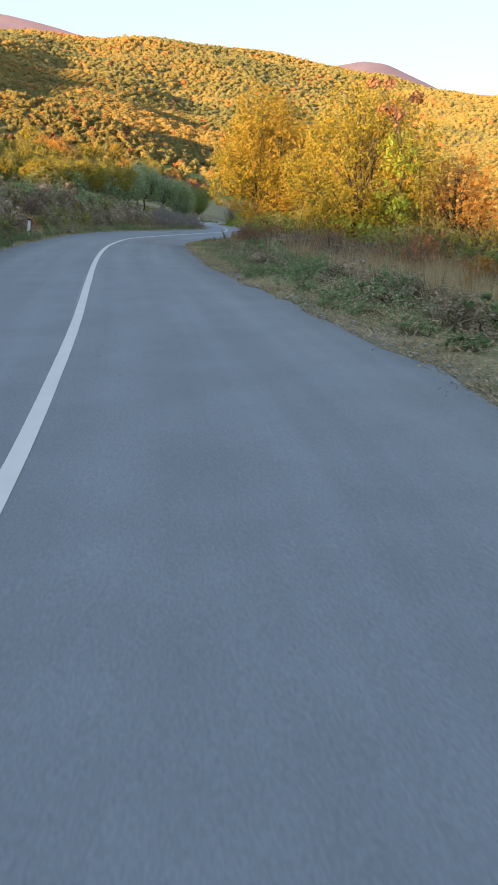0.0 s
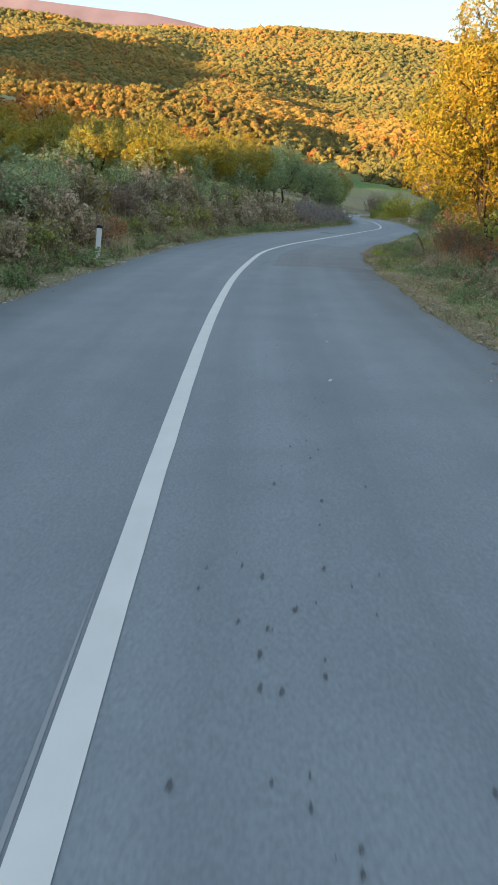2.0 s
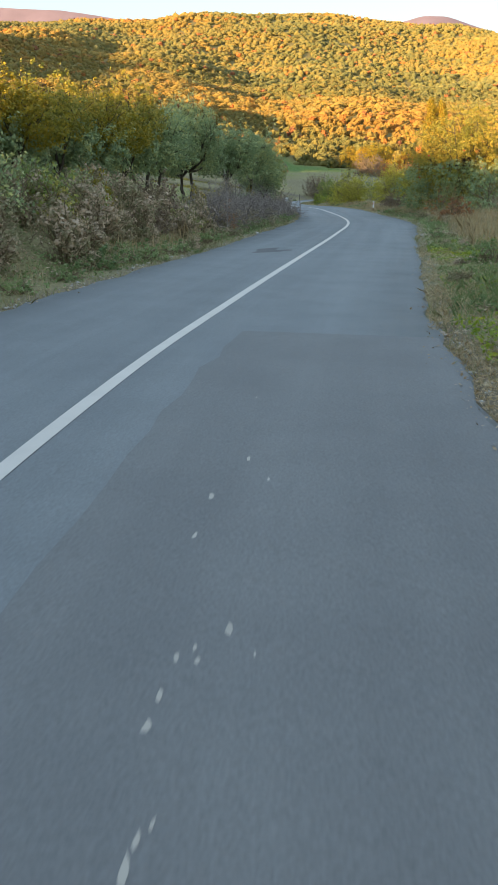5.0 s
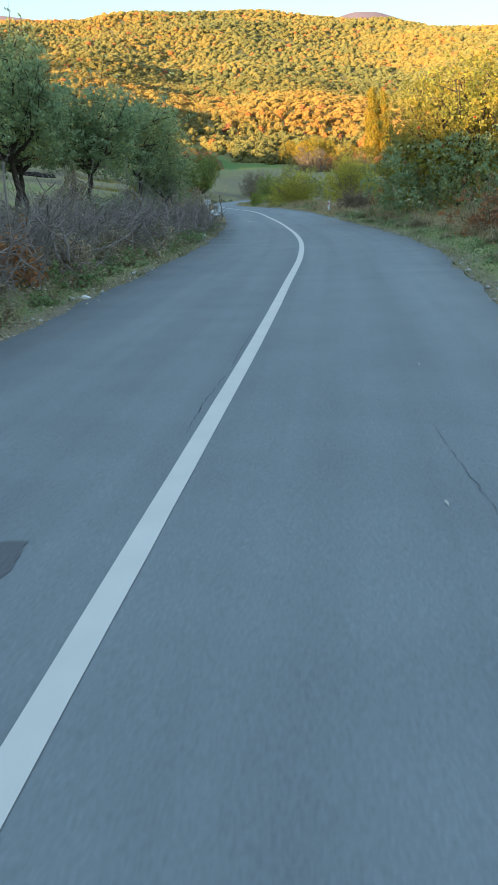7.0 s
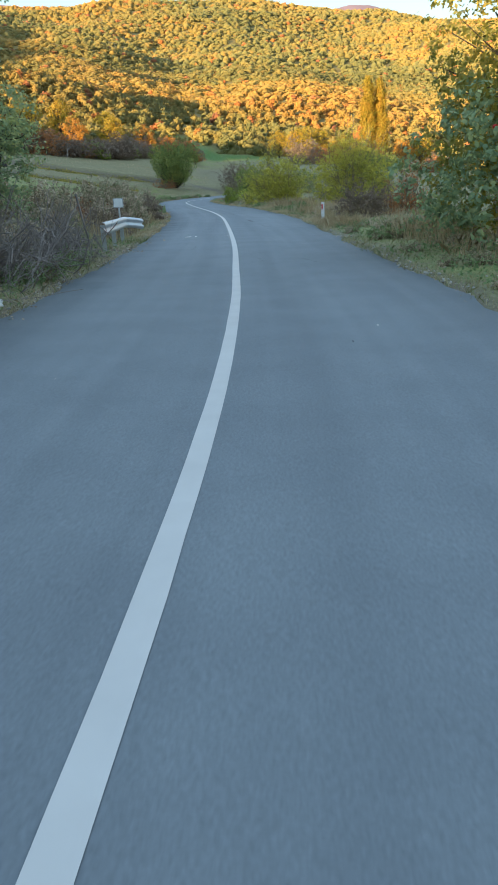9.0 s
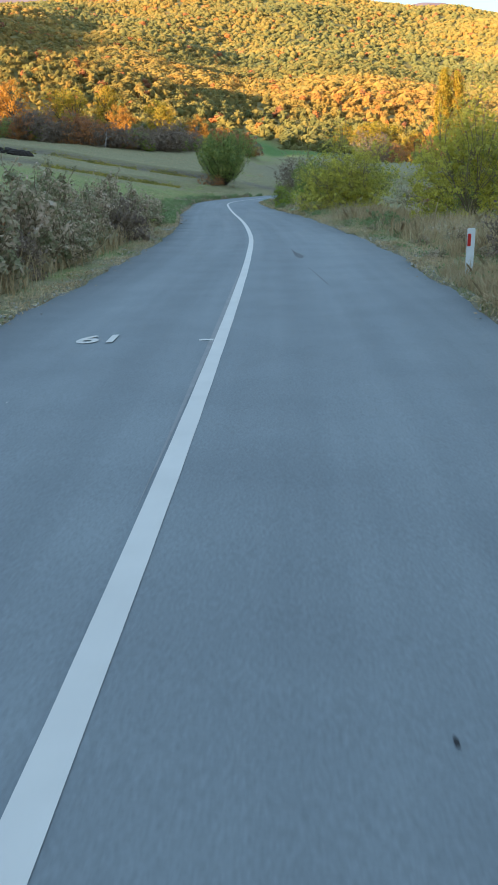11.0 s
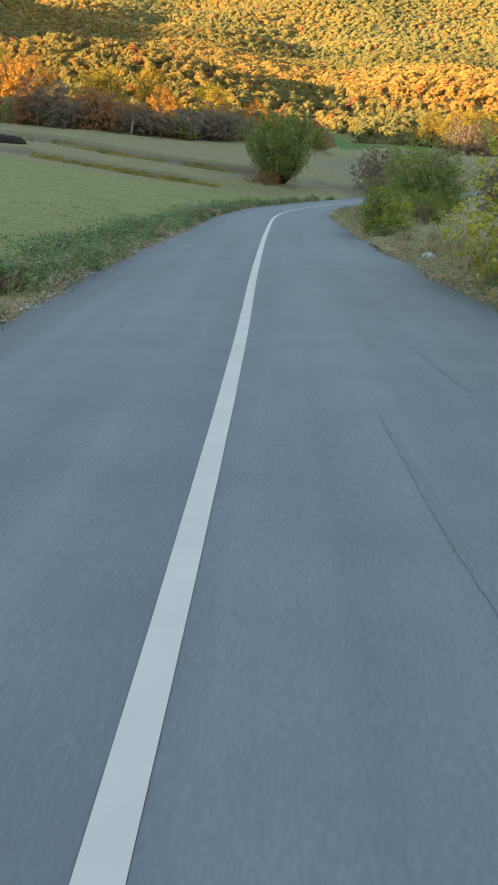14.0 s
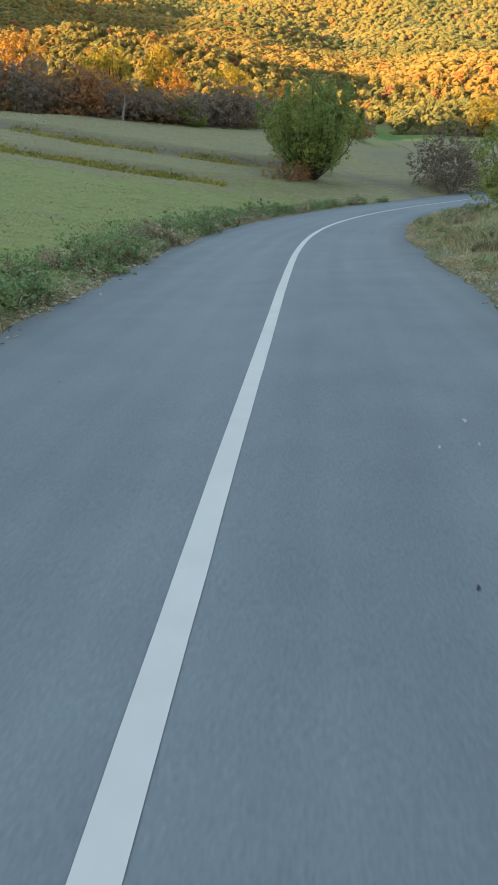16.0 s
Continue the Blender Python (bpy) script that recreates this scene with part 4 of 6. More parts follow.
# golden trees beside the verge
def locust(x, y, lumps, count, label, seed, mat=GOLD_LEAF, size=0.1, th=1.3, tr=0.10, gap=-0.2, extra=None, shoots=26):
    root = thing("locust_tree", x, y, gz(x, y), label, "tree", "trees beside the verge")
    tree_parts(root, lumps, count, size, mat, th, tr, gap, 1.7, stems=3, seed=seed, aspect=0.42, extra=extra)
    sprigs(root, lumps, shoots, 0.9, BARK, mat, 0.13)
    return root


# a skirt of green leaves fills in below the gold crown
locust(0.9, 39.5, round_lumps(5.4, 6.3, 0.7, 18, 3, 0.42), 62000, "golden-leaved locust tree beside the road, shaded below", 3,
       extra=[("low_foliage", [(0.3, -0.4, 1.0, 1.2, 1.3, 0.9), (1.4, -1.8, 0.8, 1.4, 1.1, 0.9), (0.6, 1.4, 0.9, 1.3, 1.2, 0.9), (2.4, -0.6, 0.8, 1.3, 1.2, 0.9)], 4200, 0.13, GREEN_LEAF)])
locust(4.3, 31.5, round_lumps(5.4, 6.3, 0.2, 18, 8, 0.42), 46000, "yellow tree wrapped in bright green climber above dry grass", 8, YELLOW_LEAF,
       extra=[("climber", [(0.6, -1.4, 1.6, 0.9, 0.9, 1.0), (0.9, -1.7, 2.7, 0.8, 0.8, 1.0), (0.7, -1.7, 3.7, 0.7, 0.7, 0.8), (-0.4, -1.7, 1.2, 1.0, 0.9, 0.8)], 3600, 0.13, LIME_LEAF)])
locust(8.2, 33.0, round_lumps(4.6, 4.4, 0.2, 12, 11, 0.45), 16000, "rust and gold thicket behind the tall dry grass", 12, ORANGE_LEAF, shoots=10)
locust(3.2, 45.5, round_lumps(4.2, 4.6, 0.0, 12, 14, 0.45), 14000, "green and gold locust tree behind another", 15, YELLOW_LEAF, shoots=10)
root = thing("sumac_tree", 4.9, 29.5, gz(4.9, 29.5), "thin sumac stem with red-brown leaves at the tip", "tree")
tree_parts(root, [(-0.5, 0.1, 6.0, 0.7, 0.5, 0.16), (0.4, 0.0, 5.7, 0.6, 0.4, 0.14), (-0.2, 0.0, 5.2, 0.4, 0.4, 0.3)], 420, 0.16, RUST_LEAF, 5.0, 0.035, seed=5)

U_G = "thicket under the golden trees"
under = [shrub("understory_shrub", 0, 0, w, h, mt, lb, n, 0.085, 260 + k, 0.0, U_G, 6, 1.0, bare=14) for k, (mt, lb, w, h, n) in enumerate((
    (OLIVE_LEAF, "olive leafy shrub under golden trees", 2.2, 1.7, 3000), (RUST_LEAF, "red-brown leafy shrub under golden trees", 1.8, 1.4, 2300),
    (GREEN_LEAF, "dark green bramble under golden trees", 2.2, 1.5, 3000), (PURPLE_LEAF, "dark brown withered thicket of stems", 1.8, 1.3, 1600)))]
places = []
for x, y, k, sc in ((1.0, 30.5, 3, 0.8), (2.0, 28.6, 3, 0.9), (3.0, 28.2, 1, 1.0), (4.0, 27.6, 3, 1.0), (5.0, 28.2, 2, 1.1), (6.0, 27.6, 1, 1.0), (7.0, 28.6, 0, 1.1), (8.2, 28.4, 2, 1.1), (6.4, 30.2, 0, 1.3), (7.6, 30.8, 2, 1.3),
                    (8.8, 30.4, 0, 1.3), (9.6, 28.2, 1, 1.1), (5.6, 30.6, 2, 1.2), (2.2, 31.2, 2, 1.1), (0.4, 33.2, 3, 0.7), (0.3, 35.6, 1, 0.75), (1.2, 35.2, 1, 1.0), (0.1, 38.2, 3, 0.8), (0.1, 40.6, 1, 0.85), (0.2, 43.0, 3, 0.9),
                    (0.6, 44.6, 2, 1.2), (1.8, 35.6, 2, 1.3), (2.8, 34.6, 0, 1.2), (10.2, 31.0, 0, 1.5), (11.4, 32.6, 2, 1.6), (9.6, 34.5, 0, 1.6), (12.6, 30.5, 1, 1.5), (10.8, 27.6, 3, 1.0), (3.4, 26.4, 3, 0.7), (2.4, 27.0, 1, 0.65), (5.2, 25.6, 3, 0.75), (6.6, 25.4, 1, 0.75)):
    places.append((x, y, k, sc))
plant_row(under, places)

# shrubs and weeds of the bank
BANK_G = "shrubs along the bank"
kinds = ((WEED_LEAF, "grey-brown withered weeds and twigs on the bank", 1.5, 1.3), (GREEN_LEAF, "dark green bramble bush on the bank", 1.7, 1.2), (WEED_LEAF, "tall dry weeds with pale seed heads", 1.2, 1.5),
         (RUST_LEAF, "reddish brown autumn shrub on the bank", 1.4, 1.25), (APPLE_LEAF, "dull green leafy shrub on the bank", 1.8, 1.5), (PURPLE_LEAF, "bare purplish thicket of twigs", 1.6, 1.2),
         (YELLOW_LEAF, "small shrub with yellowing leaves", 1.1, 1.3))
protos = [shrub("bank_shrub", 0, 0, w, h, mt, lb, 1700, 0.095, 200 + k, 0.12, BANK_G, 7, 1.0, bare=10) for k, (mt, lb, w, h) in enumerate(kinds)]
places = []
y = 12.0
while y < 66:
    for off, pick in ((-4.4, (0, 2, 3, 5, 1, 0, 2)), (-5.6, (1, 4, 0, 2, 6, 4, 5)), (-6.8, (4, 1, 0, 2, 4, 6, 3))):
        px_, py_ = beside(y + rng.uniform(-0.4, 0.4), off + rng.uniform(-0.3, 0.3))
        places.append((px_, py_, int(pick[rng.integers(7)]), rng.uniform(0.75, 1.15) * (0.85 if off > -5 else 1.0)))
    y += 1.35
while y < 98:
    for off, pick in ((-4.3, (0, 1, 2, 4, 0, 2, 3)), (-5.4, (4, 0, 2, 1, 6, 2, 4))):
        px_, py_ = beside(y + rng.uniform(-0.4, 0.4), off + rng.uniform(-0.3, 0.3))
        places.append((px_, py_, int(pick[rng.integers(7)]), rng.uniform(0.5, 0.85)))
    y += 1.7
while y < 134:
    for off, pick in ((-3.9, (0, 2, 5, 2, 2, 1, 0)), (-5.2, (0, 2, 2, 0, 2, 3, 2))):
        px_, py_ = beside(y + rng.uniform(-0.4, 0.4), off + rng.uniform(-0.3, 0.3))
        if (py_ < 101.5 and off > -5):
            continue
        places.append((px_, py_, int(pick[rng.integers(7)]), rng.uniform(0.7, 1.1) * (1.0 if y < 126 else 0.6)))
    y += 1.35
plant_row(protos, places)


def brush_pile(x, y, w, h, seed):
    """A heap of cut branches."""
    root = thing("brush_pile", x, y, gz(x, y), "heap of cut grey branches on the bank", "brush pile", "heaps of cut branches")
    for b in range(5):
        lines = []
        for _ in range(60):
            a = rng.uniform(0, 3.14)
            l = rng.uniform(0.25, 1.0) * w * 0.5
            c = np.array([rng.normal(0, w * 0.2), rng.normal(0, w * 0.2), rng.uniform(0.05, h)])
            d = np.array([math.cos(a), math.sin(a), rng.normal(0.2, 0.9)])
            p = limb_line(c - d * l * 0.5, c + d * l * 0.5, 0.14, 6)
            r0 = rng.uniform(0.004, 0.011) if rng.random() < 0.85 else rng.uniform(0.014, 0.026)
            lines.append((p, np.linspace(r0, r0 * 0.3, 6)))
            for _ in range(2):
                q = p[rng.integers(2, 5)]
                e = d + rng.normal(0, 0.6, 3)
                lines.append((limb_line(q, q + e * l * 0.35, 0.05, 4), np.linspace(r0 * 0.5, 0.003, 4)))
        tagged(part("branch_tangle", tubes_mesh("branch_tangle", lines, PILE, 4), root), kind="stuff")
    return root


PILE = plain("cut_branch_grey", (0.26, 0.22, 0.195), 0.9, 0.7, 5)
for k, (yy, off) in enumerate(((67.5, -4.5), (70.5, -4.6), (73.5, -4.9), (77.0, -4.6), (80.5, -4.7), (84.5, -4.3), (88.5, -4.0), (92.5, -3.9))):
    px_, py_ = beside(yy, off)
    brush_pile(px_, py_, 2.6, 0.85 - 0.04 * k, k)

# orchard on the bank
proto = []
for k in range(4):
    mat = (APPLE_LEAF, YELLOW_LEAF, ORCHARD_GOLD, APPLE_LEAF)[k]
    label = ("green-grey orchard tree on a short dark trunk", "orchard tree turning yellow above, its leaf colour repeating the shade line, on a grassy bank", "yellowing orchard tree with a round crown, its leaf colour repeating the shade line", "dense dull-green orchard tree with low branches")[k]
    root = thing("orchard_tree", 0, 0, 0, label, "tree", "orchard trees on the bank")
    lm = round_lumps(3.8, 3.3, 0.75, 13, 30 + k, 0.42) if k in (1, 2) else round_lumps(3.9, 3.3, 1.25, 13, 30 + k, 0.42)
    # yellow leaves end at the shade line, so leaf colour repeats the shade
    high = [c for c in lm if c[2] > 2.35] if k in (1, 2) else lm
    low = [("low_foliage", [c for c in lm if c[2] <= 2.5], 7000, 0.125, APPLE_LEAF)] if k in (1, 2) else None
    tree_parts(root, high, 13000 if low else 18000, 0.1, mat, 1.15 if low else 1.6, 0.09, -0.2, 2.2, seed=40 + k, extra=low)
    sprigs(root, high, 26, 0.7 if low else 1.1, BARK, mat, 0.11)
    proto.append(root)
spots_ = [(-8.5, 83.4, 0, 1.0), (-7.6, 87.6, 3, 0.95), (-11.1, 85.7, 3, 1.0), (-10.0, 80.2, 3, 0.98), (-6.9, 90.4, 0, 0.75)]
for row, off in enumerate((-8.2, -12.2, -16.4, -20.6, -24.8)):
    for k in range(13):
        yy = 40 + k * 3.3 + row * 1.4
        if yy > 79 or yy < (51, 53, 56, 60, 64)[row]:
            continue
        px_, py_ = beside(yy, off + rng.uniform(-0.3, 0.3))
        spots_.append((px_, py_, (0 if row == 0 and yy > 70 else 1 + (k + row) % 2), rng.uniform(0.9, 1.02) * (0.88 if yy < 60 else 1.0)))
plant_row(proto, spots_)

# apple tree, lone roadside tree, poplars
root = thing("apple_tree", 5.0, 91.5, gz(5.0, 91.5), "broad apple tree, yellow-green above, shade below helped by greener leaf colour", "tree")
lm = round_lumps(6.8, 6.2, 0.0, 20, 61, 0.42)
# greener low leaves fill the part in shade and deepen it by colour
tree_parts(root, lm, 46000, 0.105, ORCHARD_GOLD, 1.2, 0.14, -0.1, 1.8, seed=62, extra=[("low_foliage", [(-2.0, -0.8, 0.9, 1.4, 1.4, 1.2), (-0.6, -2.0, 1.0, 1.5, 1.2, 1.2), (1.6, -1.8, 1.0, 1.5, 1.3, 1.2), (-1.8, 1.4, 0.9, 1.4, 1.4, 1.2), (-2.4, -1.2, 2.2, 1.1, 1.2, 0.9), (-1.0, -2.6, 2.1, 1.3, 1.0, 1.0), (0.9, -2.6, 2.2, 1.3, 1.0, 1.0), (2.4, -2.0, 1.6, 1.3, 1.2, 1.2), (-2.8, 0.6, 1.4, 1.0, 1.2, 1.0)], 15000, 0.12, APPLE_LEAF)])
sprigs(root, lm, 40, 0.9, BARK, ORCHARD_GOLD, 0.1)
for k in range(5):
    bm = bmesh.new()
    bmesh.ops.create_icosphere(bm, subdivisions=2, radius=0.05)
    for v in bm.verts:
        v.co.z *= 0.88 - 0.25 * max(0, v.co.z) / 0.05 * (1 - min(1, math.hypot(v.co.x, v.co.y) / 0.03))
    ap = part("apple", from_bm("apple", bm, RED), root, "red ripe apple")
    ap.location = ((-2.2, -2.4, 3.4), (-1.4, -2.8, 2.7), (-0.3, -3.1, 3.6), (-2.6, -1.7, 2.2), (0.7, -3.0, 2.6))[k]
shrub("hedge_bush", 2.6, 79.0, 2.2, 1.4, RUST_LEAF, "brown withered bush beside dry grass", 2200, 0.08, 88, bare=12)
shrub("hedge_bush", 5.5, 84.0, 3.4, 2.6, APPLE_LEAF, "dark leafy bush under the apple tree", 3600, 0.1, 89, bare=12)
for x, y, w, h, mt, lb in ((0.6, 47.5, 2.0, 1.5, RUST_LEAF, "brown dry roadside shrub"), (1.6, 53.5, 2.4, 1.5, WEED_LEAF, "withered grey-brown roadside shrub"), (3.0, 60.0, 2.6, 1.8, RUST_LEAF, "reddish dry shrub on the verge"),
                           (4.4, 66.0, 3.0, 2.0, GREEN_LEAF, "dark green roadside bush"), (4.6, 73.0, 2.8, 1.7, WEED_LEAF, "pale withered roadside shrub"), (0.9, 34.5, 1.6, 1.0, RUST_LEAF, "low brown shrub under the trees"),
                           (1.6, 29.5, 1.8, 0.9, WEED_LEAF, "low dry weeds below the trees"), (2.4, 25.5, 1.6, 0.9, PURPLE_LEAF, "dark dry bramble below the trees"), (5.0, 25.5, 2.2, 1.3, RUST_LEAF, "rusty red shrub in tall grass"),
                           (6.4, 21.0, 1.6, 0.9, ORANGE_LEAF, "small orange-leaved sumac shrub in dry grass")):
    shrub("verge_shrub", x, y, w, h, mt, lb + " by the road", 2200, 0.08, int(y * 7), group="shrubs along the verge", bare=10)
root = thing("round_tree", -12.2, 201.0, gz(-12.2, 201.0), "green many-stemmed tree, wide above, at the field's edge", "tree")
vase(root, 7.8, 6.7, 75, 46000, 0.15, GREEN_LEAF, 72, 0.20, 0.045, 0.15, 0.22, 0.10)
shrub("verge_shrub", -13.6, 198.6, 3.4, 1.0, RUST_LEAF, "low rust-brown dry shrub at a tree's foot", 2600, 0.1, 75)
for px_, py_, hh in ((40.3, 365, 25.5), (44.6, 366, 25)):
    root = thing("poplar", px_, py_, gz(px_, py_), "tall slender golden poplar in sunlight", "tree", "pair of poplars")
    lumps = [(rng.normal(0, 0.25), rng.normal(0, 0.25), hh * f, 2.5 * (1 - 0.9 * abs(f - 0.42)), 2.5 * (1 - 0.9 * abs(f - 0.42)), hh * 0.10) for f in np.linspace(0.1, 0.93, 11)]
    tree_parts(root, lumps, 22000, 0.5, GOLD_LEAF, hh * 0.2, 0.3, -0.5, 1.5, seed=80)

# bushes before the bend
RB = "bushes before the bend"


def tall_bush(x, y, w, h, shoots, count, size, mat, label, seed):
    return shrub("hedge_bush", x, y, w, h, mat, label, count, size, seed, -0.05, RB, 8, bare=shoots)


tall_bush(3.9, 121.0, 4.2, 4.0, 80, 26000, 0.085, BUSH_LEAF, "tall green-gold bush with bare twig tips", 91)
tall_bush(5.2, 126.0, 3.4, 3.8, 60, 15000, 0.10, GREEN_LEAF, "tall dull-green bush with twig tips", 96)
tall_bush(0.2, 134.0, 4.8, 3.5, 100, 30000, 0.085, BUSH_LEAF, "wide olive-yellow roadside bush", 92)
tall_bush(-3.2, 147.0, 1.8, 1.5, 50, 7000, 0.06, LIME_LEAF, "low bright lime-green bush at the verge", 94)
shrub("hedge_bush", -1.8, 150.5, 1.6, 1.2, LIME_LEAF, "low yellow-leaved bush at the verge", 2600, 0.07, 98, 0.0, RB, 6, bare=12)
shrub("hedge_bush", -0.8, 163.0, 3.6, 3.4, GREEN_LEAF, "dark green bush with yellow leaves", 8100, 0.13, 95, -0.2, RB, 8, bare=24)
shrub("hedge_bush", 1.8, 158.0, 3.0, 2.4, PURPLE_LEAF, "dark purplish bramble thicket beyond the verge", 3600, 0.09, 99, 0.0, RB, 8, bare=24)
shrub("hedge_bush", -1.4, 177.5, 3.4, 4.2, GREEN_LEAF, "tall green bush with yellow leaves at the bend", 11000, 0.11, 104, -0.1, RB, 8, bare=16)
shrub("hedge_bush", 2.6, 107.0, 2.2, 1.4, PURPLE_LEAF, "dark purplish bramble thicket beside the verge", 5200, 0.07, 105, 0.0, RB, 8, bare=30)
shrub("hedge_bush", 4.4, 108.0, 2.4, 1.7, RUST_LEAF, "red-brown bramble thicket beside the verge", 4600, 0.07, 106, 0.0, RB, 8, bare=24)
shrub("hedge_bush", 5.2, 96.5, 2.6, 1.8, PURPLE_LEAF, "dark purplish thicket near the apple tree", 4600, 0.07, 107, 0.0, RB, 8, bare=24)
shrub("hedge_bush", -2.9, 200.5, 5.6, 4.6, PURPLE_LEAF, "dark purple-brown half-bare thicket beyond the bend", 17000, 0.10, 101, -0.1, RB, 14, bare=70)
shrub("hedge_bush", 2.2, 203.5, 5.0, 4.6, PURPLE_LEAF, "brown half-bare thicket beyond the bend", 4600, 0.12, 102, 0.0, RB, 8, bare=24)
shrub("hedge_bush", 6.5, 190.0, 5.0, 3.6, GREEN_LEAF, "dark green thicket beyond the bend", 4600, 0.12, 103, 0.0, RB, 8)

for x, y, w, h, mt, lb in ((7.0, 146.0, 3.6, 1.5, RUST_LEAF, "red-brown scrub behind the roadside bushes"), (9.5, 152.0, 4.0, 1.7, PURPLE_LEAF, "dark brown bramble scrub behind the roadside bushes"), (6.0, 157.0, 4.0, 1.6, WEED_LEAF, "beige withered scrub behind the roadside bushes"),
                           (11.5, 160.0, 4.4, 1.9, RUST_LEAF, "russet scrub behind the roadside bushes"), (9.0, 168.0, 4.6, 2.0, OLIVE_LEAF, "olive scrub behind the roadside bushes"), (13.5, 172.0, 5.0, 2.2, PURPLE_LEAF, "dark half-bare scrub behind the roadside bushes")):
    shrub("scrub_bush", x, y, w, h, mt, lb, 3600, 0.09, int(y), 0.0, RB, 6, bare=14)

# hedge at the far side of the field, and sunlit trees behind it
HG = "hedge beyond the field"
hk = ((PURPLE_LEAF, "dark purple-brown hedge bush beyond the field", 6.5, 4.2), (RUST_LEAF, "russet hedge bush beyond the field", 6.0, 4.0), (GREEN_LEAF, "olive green hedge bush beyond the field", 6.0, 4.6), (LIME_LEAF, "small bright green hedge bush", 4.5, 3.2))
protos = [shrub("field_hedge_bush", 0, 0, w, h, mt, lb, 3800, 0.26, 300 + k, -0.3, HG, 4, 1.0) for k, (mt, lb, w, h) in enumerate(hk)]
places = []
HLINE = np.array(((-58, 224), (-47, 219), (-42, 217.5), (-36.5, 217), (-31, 220), (-27.5, 223), (-24.5, 230), (-22, 237), (-17, 247), (-12, 256)), float)
for k in range(46):
    f = k / 45 * (len(HLINE) - 1)
    q = HLINE[int(f)] + (HLINE[min(int(f) + 1, len(HLINE) - 1)] - HLINE[int(f)]) * (f % 1)
    places.append((q[0] + rng.normal(0, 0.8), q[1] + 1.5 + rng.normal(0, 1.0), int(rng.choice(4, p=(0.42, 0.34, 0.16, 0.08))), rng.uniform(0.5, 1.1)))
for k in range(10):
    places.append((10 + 5 * k + rng.normal(0, 1.5), 262 + 6 * k + rng.normal(0, 3), int(rng.choice(4, p=(0.3, 0.4, 0.2, 0.1))), rng.uniform(0.8, 1.3)))
plant_row(protos, places)
tk = ((ORANGE_LEAF, "sunlit orange tree behind the hedge"), (GOLD_LEAF, "sunlit golden tree behind the hedge"), (YELLOW_LEAF, "yellow-green tree behind the hedge"))
proto = []
for k, (mt, lb) in enumerate(tk):
    root = thing("field_tree", 0, 0, 0, lb, "tree", "trees behind the hedge")
    tree_parts(root, round_lumps(7.5, 8.0, 0.8, 12, 330 + k, 0.45), 3600, 0.36, mt, 2.5, 0.2, 0.0, 1.0, seed=340 + k)
    proto.append(root)
places = [(-56, 251, 0, 1.15), (-62, 256, 0, 1.0), (-47, 262, 2, 0.9), (-38, 262, 0, 0.8), (-30, 266, 1, 0.8), (-24, 270, 0, 0.7), (-43, 272, 1, 1.0), (-33, 276, 2, 0.9), (-18, 266, 0, 0.6), (-52, 268, 1, 1.1),
          (-68, 268, 2, 1.1), (12, 300, 1, 1.0), (19, 306, 1, 1.1), (26, 312, 0, 0.9), (15, 318, 2, 1.1), (33, 326, 1, 1.0), (48, 345, 0, 1.0), (55, 352, 1, 1.1), (8, 312, 1, 0.8), (30, 345, 1, 1.1), (-66, 250, 2, 0.9), (-34, 92, 0, 0.8), (-40, 99, 1, 0.8), (-31, 103, 0, 0.7), (-46, 95, 2, 0.8), (-38, 108, 0, 0.8), (-50, 104, 1, 0.9)]
plant_row(proto, places)

# weed clumps along the road's edges
WG = "weed clumps along the road"
protos = [shrub("weed_clump", 0, 0, w, h, mt, lb, 1500, 0.055, 400 + k, 0.05, WG, 3, 1.0, "weeds", 6) for k, (mt, lb, w, h) in enumerate((
    (GREEN_WEED, "dark green leafy weeds at the asphalt's edge", 1.1, 0.55), (GREEN_WEED, "low spreading green weeds on the verge", 1.4, 0.42), (WEED_LEAF, "withered grey-beige weeds on the verge", 1.0, 0.5)))]
places = []
y = 134.0
while y < 189:
    for off, pick in ((-3.45, (0, 1, 1, 2)), (-4.3, (0, 0, 1, 2))):
        px_, py_ = beside(y + rng.uniform(-0.4, 0.4), off + rng.uniform(-0.25, 0.25))
        places.append((px_, py_, int(pick[rng.integers(4)]), rng.uniform(0.6, 1.15)))
    y += 1.5
y = 5.0
while y < 182:
    for over, pick, low, high in ((0.75, (1, 1, 0, 2), 0.35, 0.6), (1.5, (0, 1, 2, 2), 0.5, 0.95), (2.4, (0, 2, 2, 1), 0.7, 1.25))[:3 if y < 34 else 2]:
        i = at_y(y)
        pick = pick if y < 60 else (2, 2, 1, 2)
        px_, py_ = beside(y + rng.uniform(-0.4, 0.4), RIGHT[i] + over + rng.uniform(-0.2, 0.25))
        places.append((px_, py_, int(pick[rng.integers(4)]), rng.uniform(low, high)))
    y += 1.0 if y < 34 else 3.2
y = 12.0
while y < 93:
    i = at_y(y)
    px_, py_ = beside(y + rng.uniform(-0.4, 0.4), LEFT[i] - 0.65 + rng.uniform(-0.2, 0.2))
    places.append((px_, py_, int((0, 1, 2, 1)[rng.integers(4)]), rng.uniform(0.5, 0.95)))
    y += 2.0
plant_row(protos, places)

# ---------------------------------------------------------------- roadside furniture


